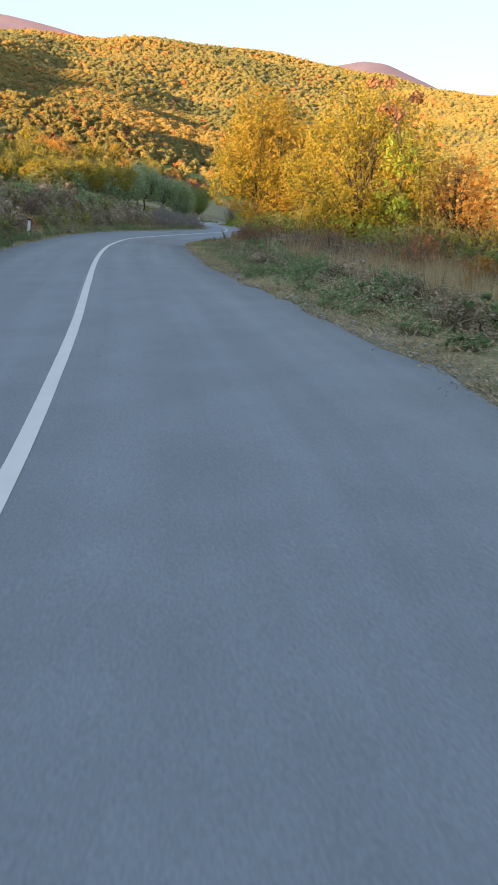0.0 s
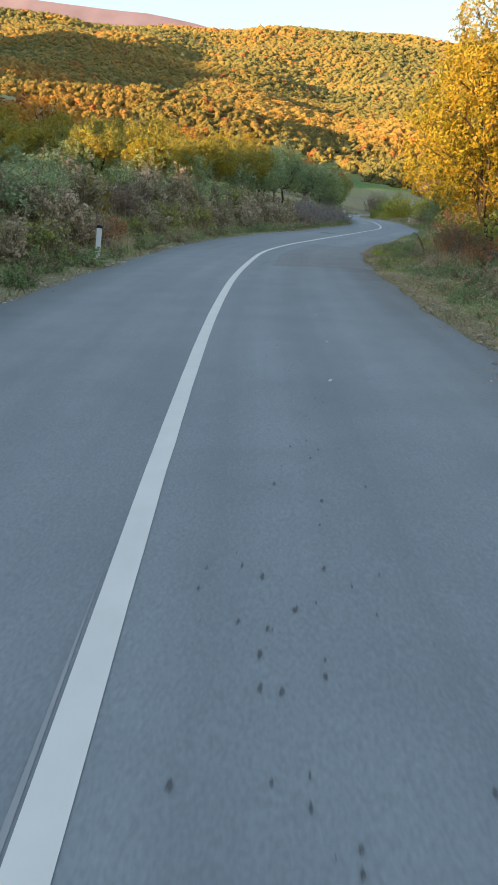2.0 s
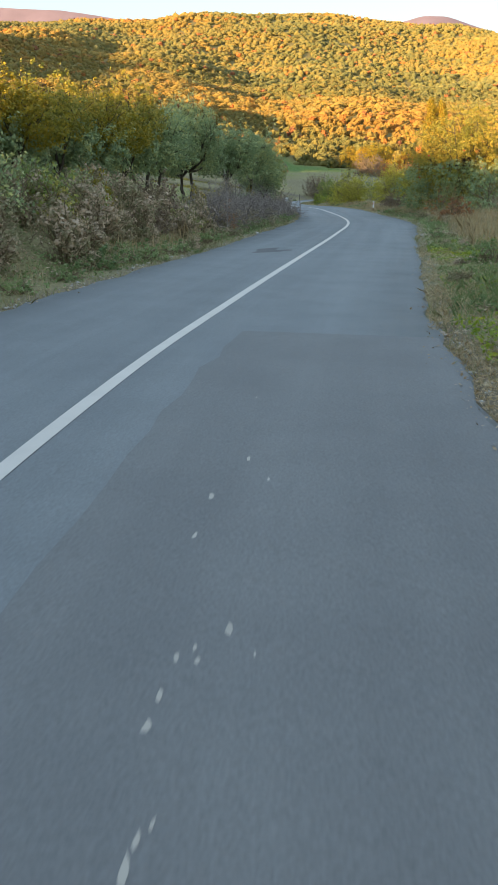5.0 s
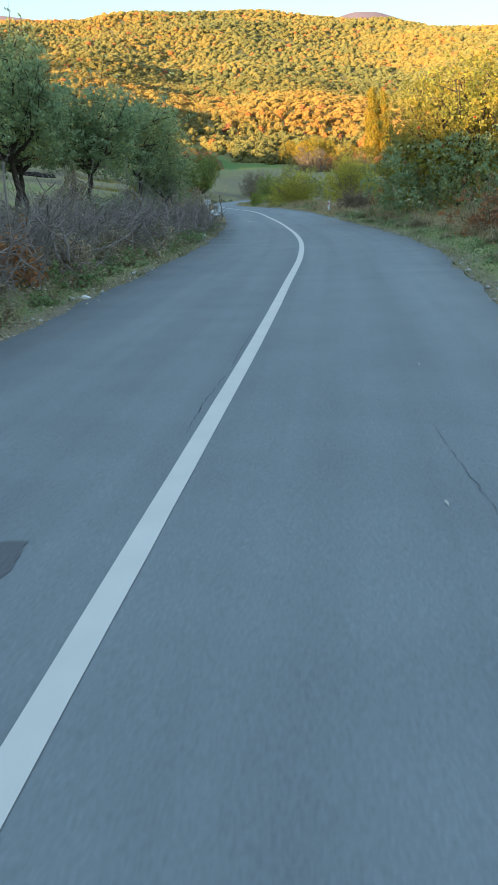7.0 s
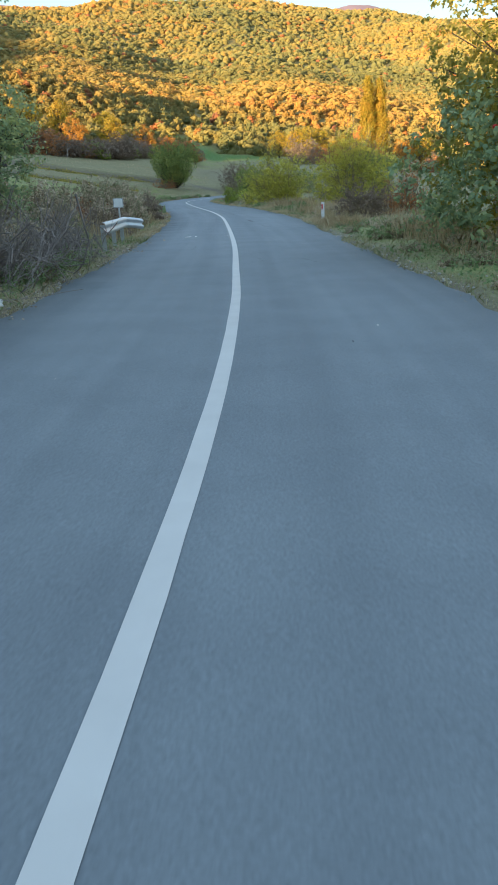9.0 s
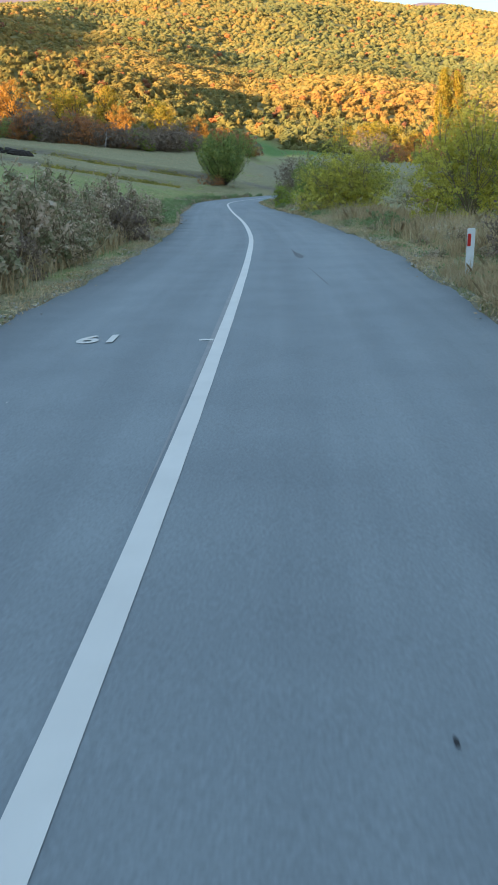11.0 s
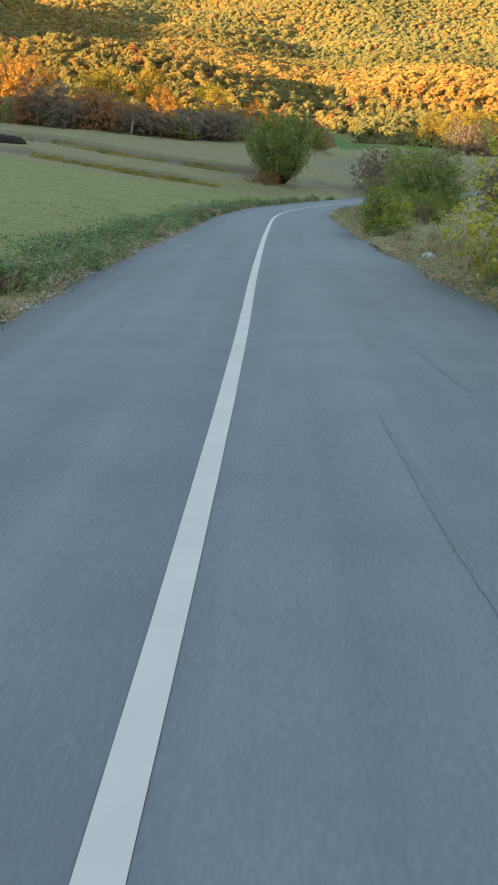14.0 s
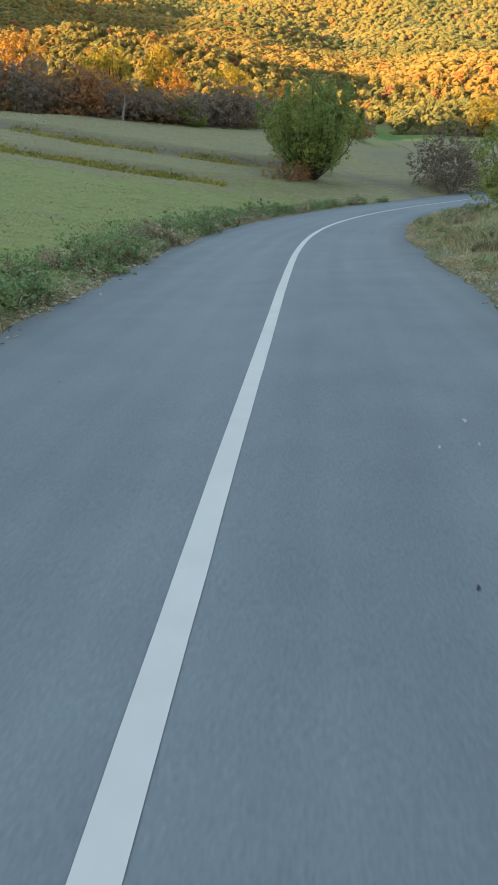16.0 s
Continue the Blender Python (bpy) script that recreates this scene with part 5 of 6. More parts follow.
def delineator(x, y, turn, lean, label, dark_top=False):
    root = thing("delineator_post", x, y, gz(x, y) - (0.0 if dark_top else 0.03), label, "road post", "white delineator posts", turn)
    bm = bmesh.new()
    prof = [(-0.06, -0.03), (0.06, -0.03), (0.045, 0.035), (-0.045, 0.035)]
    lo = [bm.verts.new((a, b, -0.15)) for a, b in prof]
    hi = [bm.verts.new((a, b, 0.72 + (0.05 if b < 0 else 0.0))) for a, b in prof]
    bm.faces.new(lo[::-1])
    bm.faces.new(hi)
    for k in range(4):
        bm.faces.new((lo[k], lo[(k + 1) % 4], hi[(k + 1) % 4], hi[k]))
    bmesh.ops.bevel(bm, geom=bm.edges[:], offset=0.008, segments=2, affect="EDGES")
    body = part("body", from_bm("body", bm, WHITE), root)
    if dark_top:
        part("cap", from_bm("cap", box_bm((0.128, 0.074, 0.07), (0, 0.0, 0.755), 0.008), BLACK), root, "dark weathered cap")
    else:
        part("reflector", from_bm("reflector", box_bm((0.045, 0.012, 0.18), (-0.025, -0.037, 0.60), 0.004), RED), root, "small red reflector")
    root.matrix_world = root.matrix_world @ pose(0, 0, 0, 0, lean, 0)
    return root


delineator(-8.62, 32.9, 0, 6, "white leaning delineator post with dark top in weeds", True)
delineator(0.78, 105.0, 0, 1, "white delineator post with red reflector in dry grass")

# kilometre sign
sx, sy = -5.86, 100.9
sg = gz(sx, sy)
sign = thing("kilometre_sign", sx, sy, sg, "small white kilometre plate on a grey pole behind a guardrail", "road sign")
bm = bmesh.new()
bmesh.ops.create_cone(bm, cap_ends=True, segments=16, radius1=0.028, radius2=0.028, depth=1.35, matrix=Matrix.Translation((0, 0.03, 0.55)))
part("pole", from_bm("pole", bm, STEEL), sign)
plate = part("plate", from_bm("plate", box_bm((0.31, 0.014, 0.28), (0, 0, 1.10), 0.006), WHITE), sign, "white plate with black digits")
bm = box_bm((0.29, 0.003, 0.008), (0, -0.008, 1.225))
for at, sz in (((0, -0.008, 0.975), (0.29, 0.003, 0.008)), ((-0.141, -0.008, 1.10), (0.008, 0.003, 0.256)), ((0.141, -0.008, 1.10), (0.008, 0.003, 0.256))):
    box_bm(sz, at, 0, bm)
part("border", from_bm("border", bm, BLACK), plate)
lettering("unit", "km", 0.075, sign.matrix_world @ Matrix.Translation((0, -0.009, 1.185)) @ pose(0, 0, 0, 90, 0, 0), BLACK, plate, 0.001)
lettering("digits", "19", 0.17, sign.matrix_world @ Matrix.Translation((0, -0.009, 1.065)) @ pose(0, 0, 0, 90, 0, 0), BLACK, plate, 0.001)


for ob in (bpy.data.objects["unit"], bpy.data.objects["digits"]):
    par = ob.parent
    w = ob.matrix_basis.copy()
    ob.parent = par
    ob.matrix_basis = sign.matrix_basis.inverted() @ w

# guardrail stub
rail_y0, rail_y1 = 95.2, 100.65
rail = thing("guardrail", *beside(rail_y1, -3.15), gz(*beside(rail_y1, -3.15)), "short galvanised guardrail stub with a bent end", "guardrail")
prof = [(0.0, 0.155), (0.035, 0.14), (0.075, 0.10), (0.075, 0.06), (0.02, 0.015), (0.02, -0.015), (0.075, -0.06), (0.075, -0.10), (0.035, -0.14), (0.0, -0.155)]
V, F = [], []
ys = np.r_[np.linspace(rail_y0, 100.0, 20), 100.05, 100.1, 100.4, rail_y1]
rm = rail.matrix_basis.inverted()
for y in ys:
    bx, by = beside(y, -3.15 + 0.0)
    f = np.interp(y, AXIS[:, 1], np.arange(len(AXIS)))
    i = int(f)
    c = AXIS[i] + (AXIS[i + 1] - AXIS[i]) * (f - i)
    flare = -0.42 * max(0, (y - 100.05) / 0.6)
    zb = deck_z(i, -2.7) + 0.56 - 0.10 * max(0, (y - 100.05) / 0.6)
    for side in (0.0, 0.006):
        for a, b in prof:
            p = c + SIDE[i] * (-3.15 - flare + a - side)
            V.append(rm @ Vector((p[0], p[1], zb + b)))
m = len(prof)
for k in range(len(ys) - 1):
    for s in (0, m):
        for j in range(m - 1):
            q = (k * 2 * m + s + j, k * 2 * m + s + j + 1, (k + 1) * 2 * m + s + j + 1, (k + 1) * 2 * m + s + j)
            F.append(q if s == 0 else q[::-1])
part("beam", mesh_np("beam", [tuple(v) for v in V], F, STEEL, True), rail, "galvanised W-shaped beam")
for y in (96.0, 98.0, 99.9):
    px_, py_ = beside(y, -3.27)
    z = deck_z(at_y(y), -2.7)
    bm = box_bm((0.10, 0.012, 1.05), (0, 0.05, 0), 0.003)
    box_bm((0.10, 0.012, 1.05), (0, -0.05, 0), 0.003, bm)
    box_bm((0.012, 0.10, 1.05), (-0.045, 0, 0), 0.003, bm)
    post = part("post", from_bm("post", bm, STEEL), rail)
    post.matrix_basis = rm @ pose(px_, py_, z + 0.12)

# ---------------------------------------------------------------- litter and stones


def stone(x, y, r, label, mat=STONE, name="stone", cat="stone"):
    bm = bmesh.new()
    bmesh.ops.create_icosphere(bm, subdivisions=3, radius=r)
    P_ = np.array([v.co[:] for v in bm.verts])
    n = 1 + 0.22 * smooth_noise(P_, 1.6 / r, int(x * 13 + y * 7) % 97) + 0.06 * smooth_noise(P_, 5 / r, 3)
    for v, k in zip(bm.verts, n):
        v.co *= k
        v.co.z *= 0.62
    ob = part(name, from_bm(name, bm, mat))
    ob.location = (x, y, gz(x, y) + r * 0.32)
    return tagged(ob, label, cat, "pale stones on the verge" if name == "stone" else "")


stone(-2.35, 138.3, 0.15, "pale rounded stone on the grass verge")
for y, o, r in ((131.0, 3.15, 0.07), (126.5, 3.3, 0.08), (128.4, 3.6, 0.06), (165.5, -3.2, 0.10), (166.3, -3.3, 0.08), (164.4, -3.25, 0.07), (24.6, -3.1, 0.08), (26.2, -2.95, 0.06), (23.4, -3.0, 0.07), (57.2, -2.85, 0.07), (71.8, -3.0, 0.09)):
    px_, py_ = beside(y, o)
    stone(px_, py_, 0.6 * r, "small pale stone at the road's edge")


def crumple(name, x, y, sx_, sy_, sz_, mat, label, cat):
    bm = bmesh.new()
    bmesh.ops.create_icosphere(bm, subdivisions=3, radius=1.0)
    P_ = np.array([v.co[:] for v in bm.verts])
    n = 1 + 0.35 * smooth_noise(P_, 2.5, int(y)) + 0.2 * smooth_noise(P_, 6, int(y) + 3)
    for v, k in zip(bm.verts, n):
        v.co = Vector((v.co.x * sx_ * k, v.co.y * sy_ * k, v.co.z * sz_ * k))
    ob = part(name, from_bm(name, bm, mat))
    ob.location = (x, y, gz(x, y) + sz_ * 0.5)
    return tagged(ob, label, cat)


BLUE = plain("blue_plastic", (0.12, 0.34, 0.42), 0.4, 0.2, 9)
crumple("paper_scrap", *beside(68.6, -2.85), 0.06, 0.04, 0.03, WHITE, "crumpled white paper litter at the road's edge", "litter")
crumple("plastic_scrap", *beside(68.9, -2.72), 0.06, 0.04, 0.03, BLUE, "crushed blue plastic litter at the road's edge", "litter")
crumple("paper_scrap", *beside(25.6, -2.6), 0.12, 0.07, 0.02, WHITE, "flat white paper scrap on the asphalt edge", "litter")
crumple("paper_scrap", *beside(85.5, -3.1), 0.07, 0.05, 0.06, WHITE, "white paper scrap in the grass", "litter")
crumple("plastic_bag", *beside(46.2, 3.9), 0.08, 0.06, 0.045, WHITE, "small white plastic bag in the green verge", "litter")

# soil heaps and fallen wood in the field
SOILM = plain("dug_soil", (0.035, 0.027, 0.022), 0.95, 0.4, 5)
for k, (x, y, w) in enumerate(((-38.6, 200.2, 1.3), (-39.9, 200.8, 1.1), (-37.2, 199.6, 0.8), (-41.4, 201.2, 1.0))):
    bm = bmesh.new()
    bmesh.ops.create_icosphere(bm, subdivisions=4, radius=1.0)
    P_ = np.array([v.co[:] for v in bm.verts])
    n = 1 + 0.25 * smooth_noise(P_, 2.2, k) + 0.12 * smooth_noise(P_, 7, k + 9)
    for v, q in zip(bm.verts, n):
        v.co = Vector((v.co.x * w * q, v.co.y * w * 0.7 * q, v.co.z * 0.6 * q))
    ob = part("soil_heap", from_bm("soil_heap", bm, SOILM))
    ob.location = (x, y, gz(x, y))
    tagged(ob, "heap of freshly dug dark soil in the field", "soil heap", "soil heaps")
snag = thing("dead_branch", -31.2, 217.8, gz(-31.2, 217.8), "grey forked dead branch lying before the hedge", "dead branch")
part("branch", tubes_mesh("branch", [(limb_line((0, 0, 0), (0.4, 0, 2.2), 0.2), np.linspace(0.14, 0.04, 6)), (limb_line((-2.4, 0.2, 0.1), (0.4, 0, 0.4), 0.2), np.linspace(0.08, 0.05, 6)), (limb_line((0.1, 0, 1.0), (1.1, 0.1, 1.5), 0.1), np.linspace(0.06, 0.03, 6))], PILE, 6), snag)

# ---------------------------------------------------------------- grass, straw and fallen leaves


def blades(name, n, y0, y1, side, o0, o1, h0, h1, mat, label, width=0.012, lean=0.35, clump=0.0, power=1.0):
    """Single blades over a strip beside the road; out is the distance from the asphalt's edge."""
    y = rng.uniform(y0, y1, n)
    i = np.abs(AXIS[None, ::4, 1] - y[:, None]).argmin(1) * 4
    out = o0 + (o1 - o0) * rng.random(n) ** power
    edge = np.where(side < 0, LEFT[i], RIGHT[i])
    off = edge + side * out
    P_ = AXIS[i] + SIDE[i] * off[:, None] + TAN[i] * (y - AXIS[i, 1])[:, None]
    if clump:
        keep = smooth_noise(P_, clump, 31) > rng.uniform(-0.9, 0.5, n)
        P_ = P_[keep]
    off_rail = ~((P_[:, 1] > 93) & (P_[:, 1] < 101) & (P_[:, 0] < -4) & (P_[:, 0] > -6.2) & (h1 > 0.3))
    P_ = P_[off_rail]
    n = len(P_)
    z = ground_z(P_[:, 0], P_[:, 1])
    h = rng.uniform(h0, h1, n) * rng.uniform(0.6, 1.1, n) * np.clip(0.75 + 0.4 * smooth_noise(P_, 0.8, 33) + 0.2 * smooth_noise(P_, 3.0, 34), 0.25, 1.1)
    w_near = np.clip(P_[:, 1] / 40, 0.65, 1.0)
    a = rng.uniform(0, 6.283, n)
    w = width * w_near * rng.uniform(0.6, 1.5, n)
    d = rng.normal(0, lean, (n, 2)) * h[:, None]
    B = np.c_[P_, z - 0.02]
    s = np.c_[np.cos(a) * w, np.sin(a) * w, np.zeros(n)]
    mid = B + np.c_[d * 0.35, h * 0.6]
    tip = B + np.c_[d, h]
    V = np.stack([B - s, B + s, mid + s * 0.7, tip, mid - s * 0.7], 1).reshape(-1, 3)
    F = np.arange(5 * n).reshape(-1, 5)
    return tagged(part(name, mesh_np(name, V, F, mat)), label, "grass", kind="stuff")


blades("grass", 80000, 2, 62, 1, 0.0, 3.4, 0.03, 0.13, GRASS, "short mixed green and dry verge grass", 0.004, 0.6, 0.0, 1.3)
blades("grass", 34000, 62, 182, 1, 0.0, 3.0, 0.05, 0.18, GRASS, "short verge grass by the asphalt", 0.006, 0.6, 0.0, 1.3)
blades("grass", 22000, 33, 64, 1, 0.35, 2.2, 0.05, 0.2, GREEN_WEED, "bright green verge grass", 0.006, 0.6, 0.5, 1.0)
blades("grass", 26000, 12, 100, -1, 0.0, 2.0, 0.05, 0.18, GRASS, "green grass at the foot of the bank", 0.005, 0.6, 0.0, 1.2)
blades("grass", 60000, 100, 190, -1, 0.0, 7.0, 0.03, 0.13, GRASS, "green field grass beside the road", 0.005, 0.6, 0.0, 1.5)
blades("grass", 50000, 2, 62, 1, 0.0, 4.5, 0.03, 0.15, STRAW, "short dead verge grass", 0.004, 0.7)
blades("tall_dry_grass", 44000, 6, 27, 1, 2.2, 9.5, 0.35, 1.05, STRAW, "tall golden dry grass on the verge", 0.0045, 0.16, 0.6)
blades("tall_dry_weeds", 9000, 6, 27, 1, 2.4, 8.0, 0.1, 0.6, RUST_LEAF, "brown dead weeds among tall grass", 0.003, 0.35, 0.8)
blades("tall_dry_grass", 16000, 26, 60, 1, 1.6, 5.5, 0.2, 0.7, STRAW, "tall dry grass below the trees", 0.005, 0.28, 1.0)
blades("tall_dry_grass", 18000, 60, 130, 1, 1.4, 5.5, 0.25, 0.8, STRAW, "pale dry grass along the verge", 0.007, 0.26, 0.8)
blades("tall_dry_grass", 5000, 130, 175, 1, 0.6, 4.0, 0.15, 0.5, STRAW, "dry grass at the bend", 0.010, 0.4, 0.8)
blades("tall_dry_grass", 18000, 12, 64, -1, 0.8, 5.5, 0.25, 0.95, STRAW, "dry weeds and grass on the bank", 0.0045, 0.3, 0.7)
blades("tall_dry_grass", 4000, 64, 98, -1, 0.8, 5.5, 0.15, 0.5, STRAW, "thin dry grass on the bank", 0.0045, 0.4, 0.9)
blades("tall_dry_grass", 16000, 98, 136, -1, 0.7, 5.0, 0.25, 0.9, STRAW, "dry weeds beside the field", 0.007, 0.26, 0.8)
blades("verge_weeds", 9000, 3, 60, 1, 1.2, 6.5, 0.05, 0.2, GREEN_WEED, "green weeds among the dry grass", 0.003, 0.7, 0.9)
blades("verge_weeds", 22000, 12, 100, -1, 0.3, 4.0, 0.08, 0.3, GREEN_WEED, "green weeds at the bank's foot", 0.004, 0.6, 0.9)
blades("verge_weeds", 9000, 108, 180, -1, 0.25, 3.4, 0.05, 0.18, GREEN_WEED, "low green weeds along the field's edge", 0.004, 0.8, 0.9)


def tufts(n, x0, x1, y0, y1, h, label, mat=GRASS):
    """Grass tufts over the open field."""
    P_ = np.c_[rng.uniform(x0, x1, n), rng.uniform(y0, y1, n)]
    i, u = locate(P_[:, 0], P_[:, 1])
    P_ = P_[(u < LEFT[i] - 0.6) | (P_[:, 1] > 205)]
    P_ = P_[(np.abs(P_[:, 1] - 203 - 0.012 * (P_[:, 0] + 27) ** 2) > 1.2) & (np.abs(P_[:, 1] - 195 - 0.008 * (P_[:, 0] + 25) ** 2) > 1.2)]
    P_ = P_[smooth_noise(P_, 0.5, 77) > rng.uniform(-1.2, 0.6, len(P_))]
    n = len(P_)
    z = ground_z(P_[:, 0], P_[:, 1])
    a = rng.uniform(0, 3.14, n)
    w = rng.uniform(0.012, 0.04, n)
    hh = h * rng.uniform(0.5, 1.3, n)
    s_ = np.c_[np.cos(a) * w, np.sin(a) * w, np.zeros(n)]
    B = np.c_[P_, z - 0.02]
    d = np.c_[rng.normal(0, 0.06, (n, 2)), hh]
    V = np.stack([B - s_, B + s_, B + d + s_ * 1.5, B + d * 0.6, B + d - s_ * 1.4], 1).reshape(-1, 3)
    return tagged(part("grass", mesh_np("grass", V, np.arange(5 * n).reshape(-1, 5), mat)), label, "grass", kind="stuff")


tufts(7000, -34, -9, 128, 192, 0.05, "green tufty field grass")
tufts(3000, -34, -9, 124, 192, 0.06, "pale dry field grass", STRAW)
tufts(9000, -48, -8, 190, 222, 0.08, "dry tufty grass on the upper field", STRAW)
blades("tall_dry_grass", 34000, 104, 136, -1, 0.9, 6.5, 0.3, 0.8, STRAW, "pale beige dry grass beside the field", 0.009, 0.28, 0.5)
blades("tall_dry_grass", 18000, 108, 140, 1, 0.8, 3.6, 0.2, 0.6, STRAW, "beige dry grass strip behind the verge", 0.009, 0.3, 0.6)
blades("tall_dry_grass", 14000, 62, 100, 1, 1.2, 4.2, 0.25, 0.7, STRAW, "beige dry grass behind the verge", 0.007, 0.3, 0.6)


def ground_cover(n, y0, y1, side, o0, o1, hmax, size, mat, label, clump=1.5, power=1.0, aspect=0.6):
    """Low leafy weeds: small leaves in clumps close to the ground."""
    y = rng.uniform(y0, y1, n)
    i = np.abs(AXIS[None, ::4, 1] - y[:, None]).argmin(1) * 4
    out = o0 + (o1 - o0) * rng.random(n) ** power
    off = np.where(side < 0, LEFT[i], RIGHT[i]) + side * out
    P_ = AXIS[i] + SIDE[i] * off[:, None] + TAN[i] * (y - AXIS[i, 1])[:, None]
    lump = smooth_noise(P_, clump, 41) + 0.6 * smooth_noise(P_, clump * 3, 42)
    k = lump > rng.uniform(-0.7, 0.9, n)
    P_, lump = P_[k], lump[k]
    h = hmax * np.clip(0.35 + 0.5 * lump, 0.1, 1.0) * rng.random(len(P_)) ** 0.6
    C = np.c_[P_, ground_z(P_[:, 0], P_[:, 1]) + h]
    N = rng.normal(0, 0.6, C.shape) + np.array([0, 0, 0.8])
    N /= np.linalg.norm(N, axis=1, keepdims=True)
    V, F = leaf_quads(C, N, size * rng.uniform(0.5, 1.4, len(C)), aspect)
    return tagged(part("leafy_weeds", mesh_np("leafy_weeds", V, F, mat)), label, "weeds", kind="stuff")


ground_cover(70000, 124, 184, -1, 0.15, 2.6, 0.5, 0.065, GREEN_WEED, "dark green leafy weeds along the field's edge", 1.2, 1.4)
ground_cover(40000, 12, 100, -1, 0.15, 3.5, 0.4, 0.055, GREEN_WEED, "green leafy weeds at the foot of the bank", 1.1)
ground_cover(40000, 12, 98, -1, 0.6, 5.5, 0.6, 0.06, WEED_LEAF, "brown withered leafy weeds on the bank", 0.9)
ground_cover(40000, 5, 60, 1, 0.25, 5.5, 0.22, 0.035, GREEN_WEED, "small leafy weeds on the verge", 1.6)
ground_cover(40000, 5, 62, 1, 0.5, 6.5, 0.4, 0.04, WEED_LEAF, "dry brown leafy weeds on the verge", 1.1)
ground_cover(30000, 60, 180, 1, 0.25, 1.8, 0.28, 0.055, GREEN_WEED, "green leafy weeds beside the asphalt", 1.0)
ground_cover(30000, 60, 150, 1, 1.0, 4.5, 0.5, 0.055, WEED_LEAF, "brown dry weeds behind the verge", 0.9)


ground_cover(50000, 5, 40, 1, 0.3, 6.0, 0.3, 0.09, STRAW, "tufted dry grass on the verge", 1.3, aspect=0.12)
ground_cover(26000, 128, 180, -1, 0.05, 1.6, 0.28, 0.05, WEED_LEAF, "brown withered weeds at the field's edge", 1.8, 1.3)
ground_cover(26000, 120, 192, -1, 3.0, 22.0, 0.09, 0.06, GREEN_WEED, "low clover patches in the field", 0.45)
ground_cover(10000, 120, 192, -1, 2.0, 18.0, 0.12, 0.12, STRAW, "pale dry tufts in the field", 0.6, aspect=0.15)


ground_cover(36000, 100, 182, 1, 0.0, 0.8, 0.14, 0.09, STRAW, "beige dead grass along the asphalt", 2.0, aspect=0.18)
ground_cover(30000, 5, 64, 1, 0.0, 0.8, 0.10, 0.07, STRAW, "beige dead grass along the asphalt", 2.0, aspect=0.14)
ground_cover(24000, 100, 182, -1, 0.0, 0.6, 0.10, 0.08, STRAW, "beige dead grass along the field's edge", 2.0, aspect=0.18)


ground_cover(40000, 33, 64, 1, 0.3, 2.6, 0.14, 0.05, LIME_LEAF, "bright green low weeds on the verge", 1.0)
ground_cover(24000, 14, 34, 1, 0.5, 3.0, 0.16, 0.045, GREEN_WEED, "low green weeds on the shaded verge", 1.0)
ground_cover(26000, 104, 128, -1, 0.8, 5.5, 0.6, 0.06, WEED_LEAF, "beige withered weeds beside the field", 0.9)


def clods(n, y0, y1, side, label):
    """Small lumps of dried mud and grit along the asphalt's edge."""
    bm = bmesh.new()
    bmesh.ops.create_icosphere(bm, subdivisions=1, radius=1.0)
    IV = np.array([v.co[:] for v in bm.verts])
    IF = np.array([[v.index for v in f.verts] for f in bm.faces])
    bm.free()
    y = rng.uniform(y0, y1, n)
    i = np.abs(AXIS[None, ::4, 1] - y[:, None]).argmin(1) * 4
    out = np.abs(rng.normal(0.12, 0.22, n))
    off = np.where(side < 0, LEFT[i], RIGHT[i]) + side * out
    P_ = AXIS[i] + SIDE[i] * off[:, None] + TAN[i] * (y - AXIS[i, 1])[:, None]
    r = 0.008 + 0.026 * rng.random(n) ** 3
    C = np.c_[P_, ground_z(P_[:, 0], P_[:, 1]) + r * 0.3]
    S_ = rng.uniform(0.6, 1.3, (n, 1, 3)) * np.array([1.2, 1.2, 0.7])
    V = (C[:, None, :] + IV[None] * S_ * r[:, None, None] * rng.uniform(0.8, 1.2, (n, len(IV), 1))).reshape(-1, 3)
    F = (IF[None] + (np.arange(n) * len(IV))[:, None, None]).reshape(-1, 3)
    return tagged(part("edge_grit", mesh_np("edge_grit", V, F, STONE)), label, "grit", kind="stuff")


clods(1800, 125, 182, -1, "pale clods and grit along the field's edge")
clods(1600, 8, 125, -1, "pale grit at the foot of the bank")
clods(2200, 6, 182, 1, "pale grit along the asphalt's broken edge")


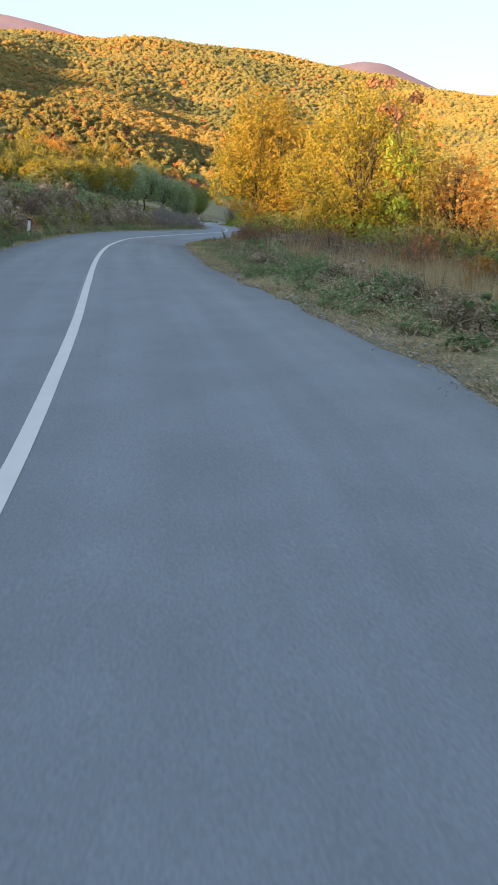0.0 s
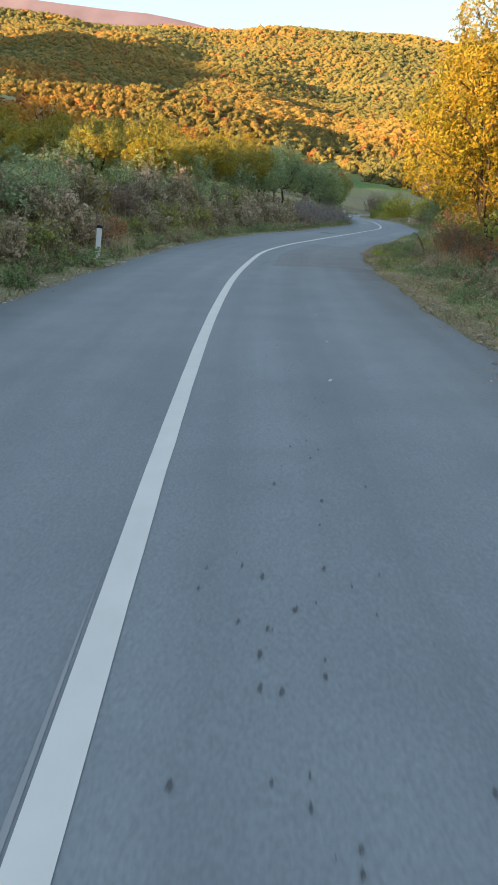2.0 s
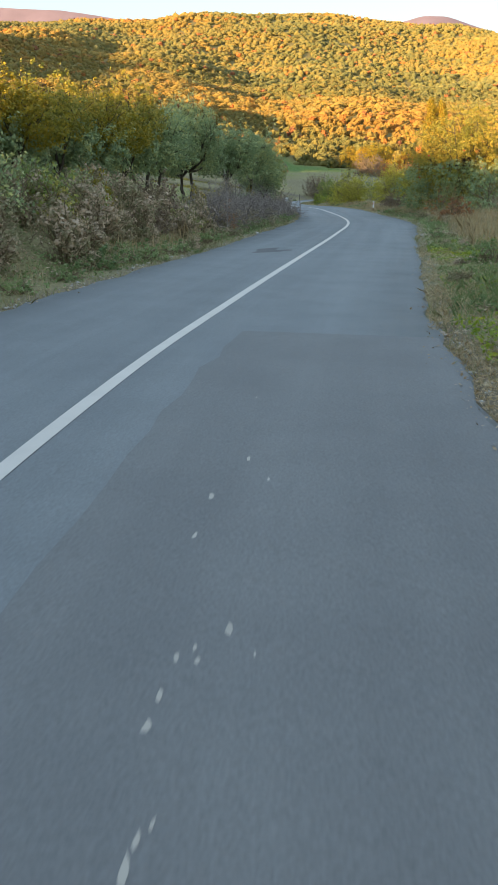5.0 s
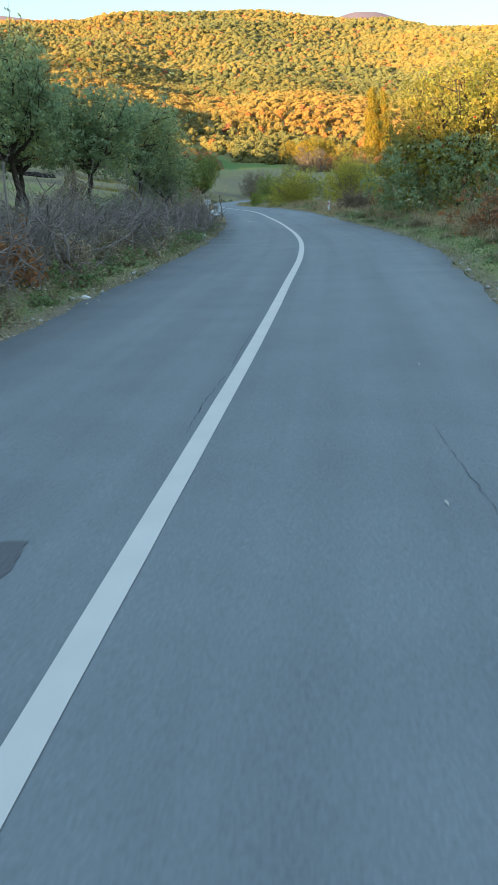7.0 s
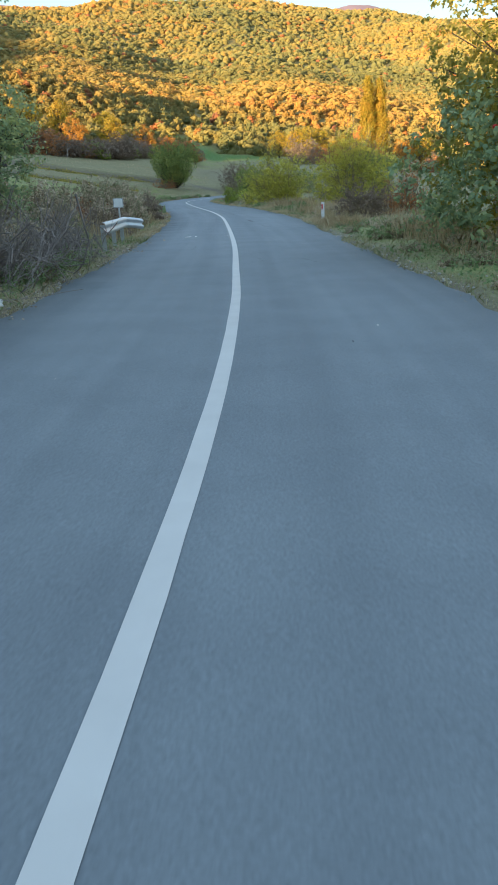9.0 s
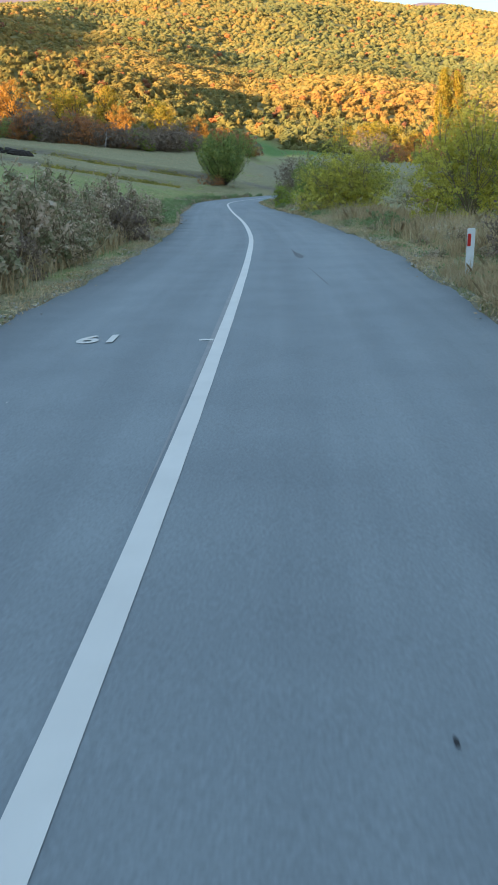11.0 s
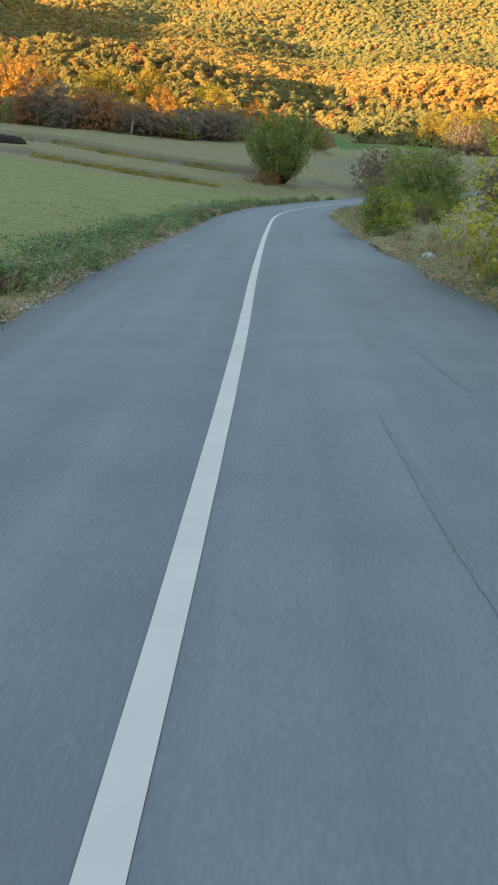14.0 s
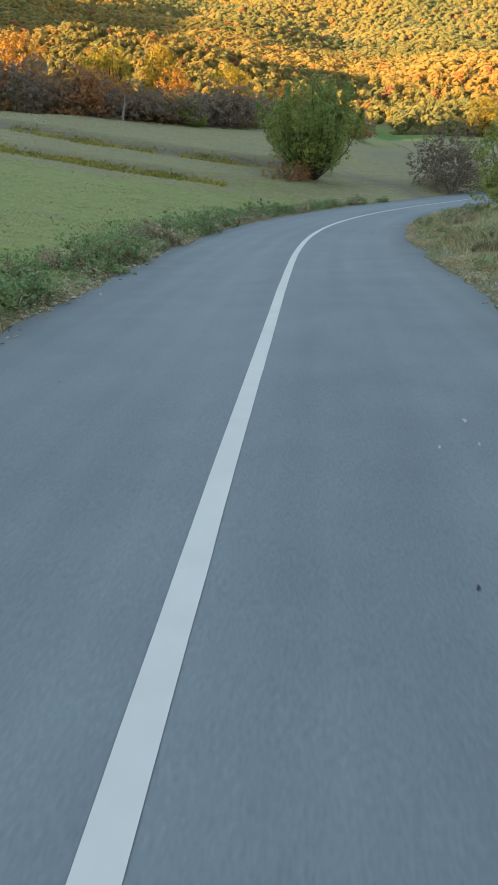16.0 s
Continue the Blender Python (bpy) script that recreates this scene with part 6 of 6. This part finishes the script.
def fallen(n, y0, y1, side, o0, o1, size, label):
    y = rng.uniform(y0, y1, n)
    i = np.abs(AXIS[None, ::4, 1] - y[:, None]).argmin(1) * 4
    out = rng.normal((o0 + o1) / 2, (o1 - o0) / 3.2, n)
    edge = np.where(side < 0, LEFT[i], RIGHT[i])
    off = edge + side * out
    P_ = AXIS[i] + SIDE[i] * off[:, None] + TAN[i] * (y - AXIS[i, 1])[:, None]
    z = np.where(out < 0.03, deck_z(i, off) - 0.03 * (y - AXIS[i, 1]) + 0.012, ground_z(P_[:, 0], P_[:, 1]) + 0.02)
    N = rng.normal(0, 0.35, (n, 3)) + np.array([0, 0, 1])
    N /= np.linalg.norm(N, axis=1, keepdims=True)
    V, F = leaf_quads(np.c_[P_, z], N, size * rng.uniform(0.5, 1.3, n), 0.7)
    return tagged(part("fallen_leaves", mesh_np("fallen_leaves", V, F, LITTER)), label, "leaves", kind="stuff")


blades("tall_dry_weeds", 7000, 12, 64, -1, 1.0, 5.5, 0.3, 0.9, WEED_LEAF, "brown withered weeds on the bank", 0.004, 0.3, 0.7)
blades("verge_weeds", 5000, 101.0, 105.5, 1, 0.2, 1.5, 0.2, 0.45, STRAW, "dry grass round a road post", 0.005, 0.4)
step_x = rng.uniform(-44, -13, 9000)
for y_at, bow, mid_x in ((202.4, 0.012, -27), (194.4, 0.008, -25)):
    X = step_x if y_at > 200 else step_x[(step_x < -17) & (step_x > -34)]
    Y = y_at + bow * (X - mid_x) ** 2 + rng.normal(0, 0.3, len(X))
    k_ = smooth_noise(np.c_[X, Y], 0.9, 12) > rng.uniform(-1.4, 0.4, len(X))
    X, Y = X[k_], Y[k_]
    Z = ground_z(X, Y)
    a, h = rng.uniform(0, 3.14, len(X)), rng.uniform(0.06, 0.17, len(X))
    B, S_ = np.c_[X, Y, Z - 0.05], np.c_[np.cos(a), np.sin(a), 0 * a] * 0.05
    D = np.c_[rng.normal(0, 0.08, (len(X), 2)), h]
    V = np.stack([B - S_, B + S_, B + D + S_, B + D * 1.2, B + D - S_], 1).reshape(-1, 3)
    tagged(part("terrace_weeds", mesh_np("terrace_weeds", V, np.arange(5 * len(X)).reshape(-1, 5), OLIVE_LEAF)), "dark rough weeds along an old field terrace", "grass", kind="stuff")
fallen(9000, 4, 48, 1, -0.06, 0.5, 0.032, "brown fallen leaves along the asphalt's edge")
fallen(2500, 48, 175, 1, -0.05, 0.4, 0.042, "scattered fallen leaves at the edge")
fallen(5000, 125, 182, -1, -0.08, 0.5, 0.06, "crumbs of soil and dead leaves at the asphalt's edge")
fallen(500, 95, 101, -1, 0.1, 1.1, 0.08, "brown fallen leaves under the guardrail")
fallen(4500, 12, 175, -1, -0.05, 0.5, 0.042, "fallen leaves and grit along the edge")
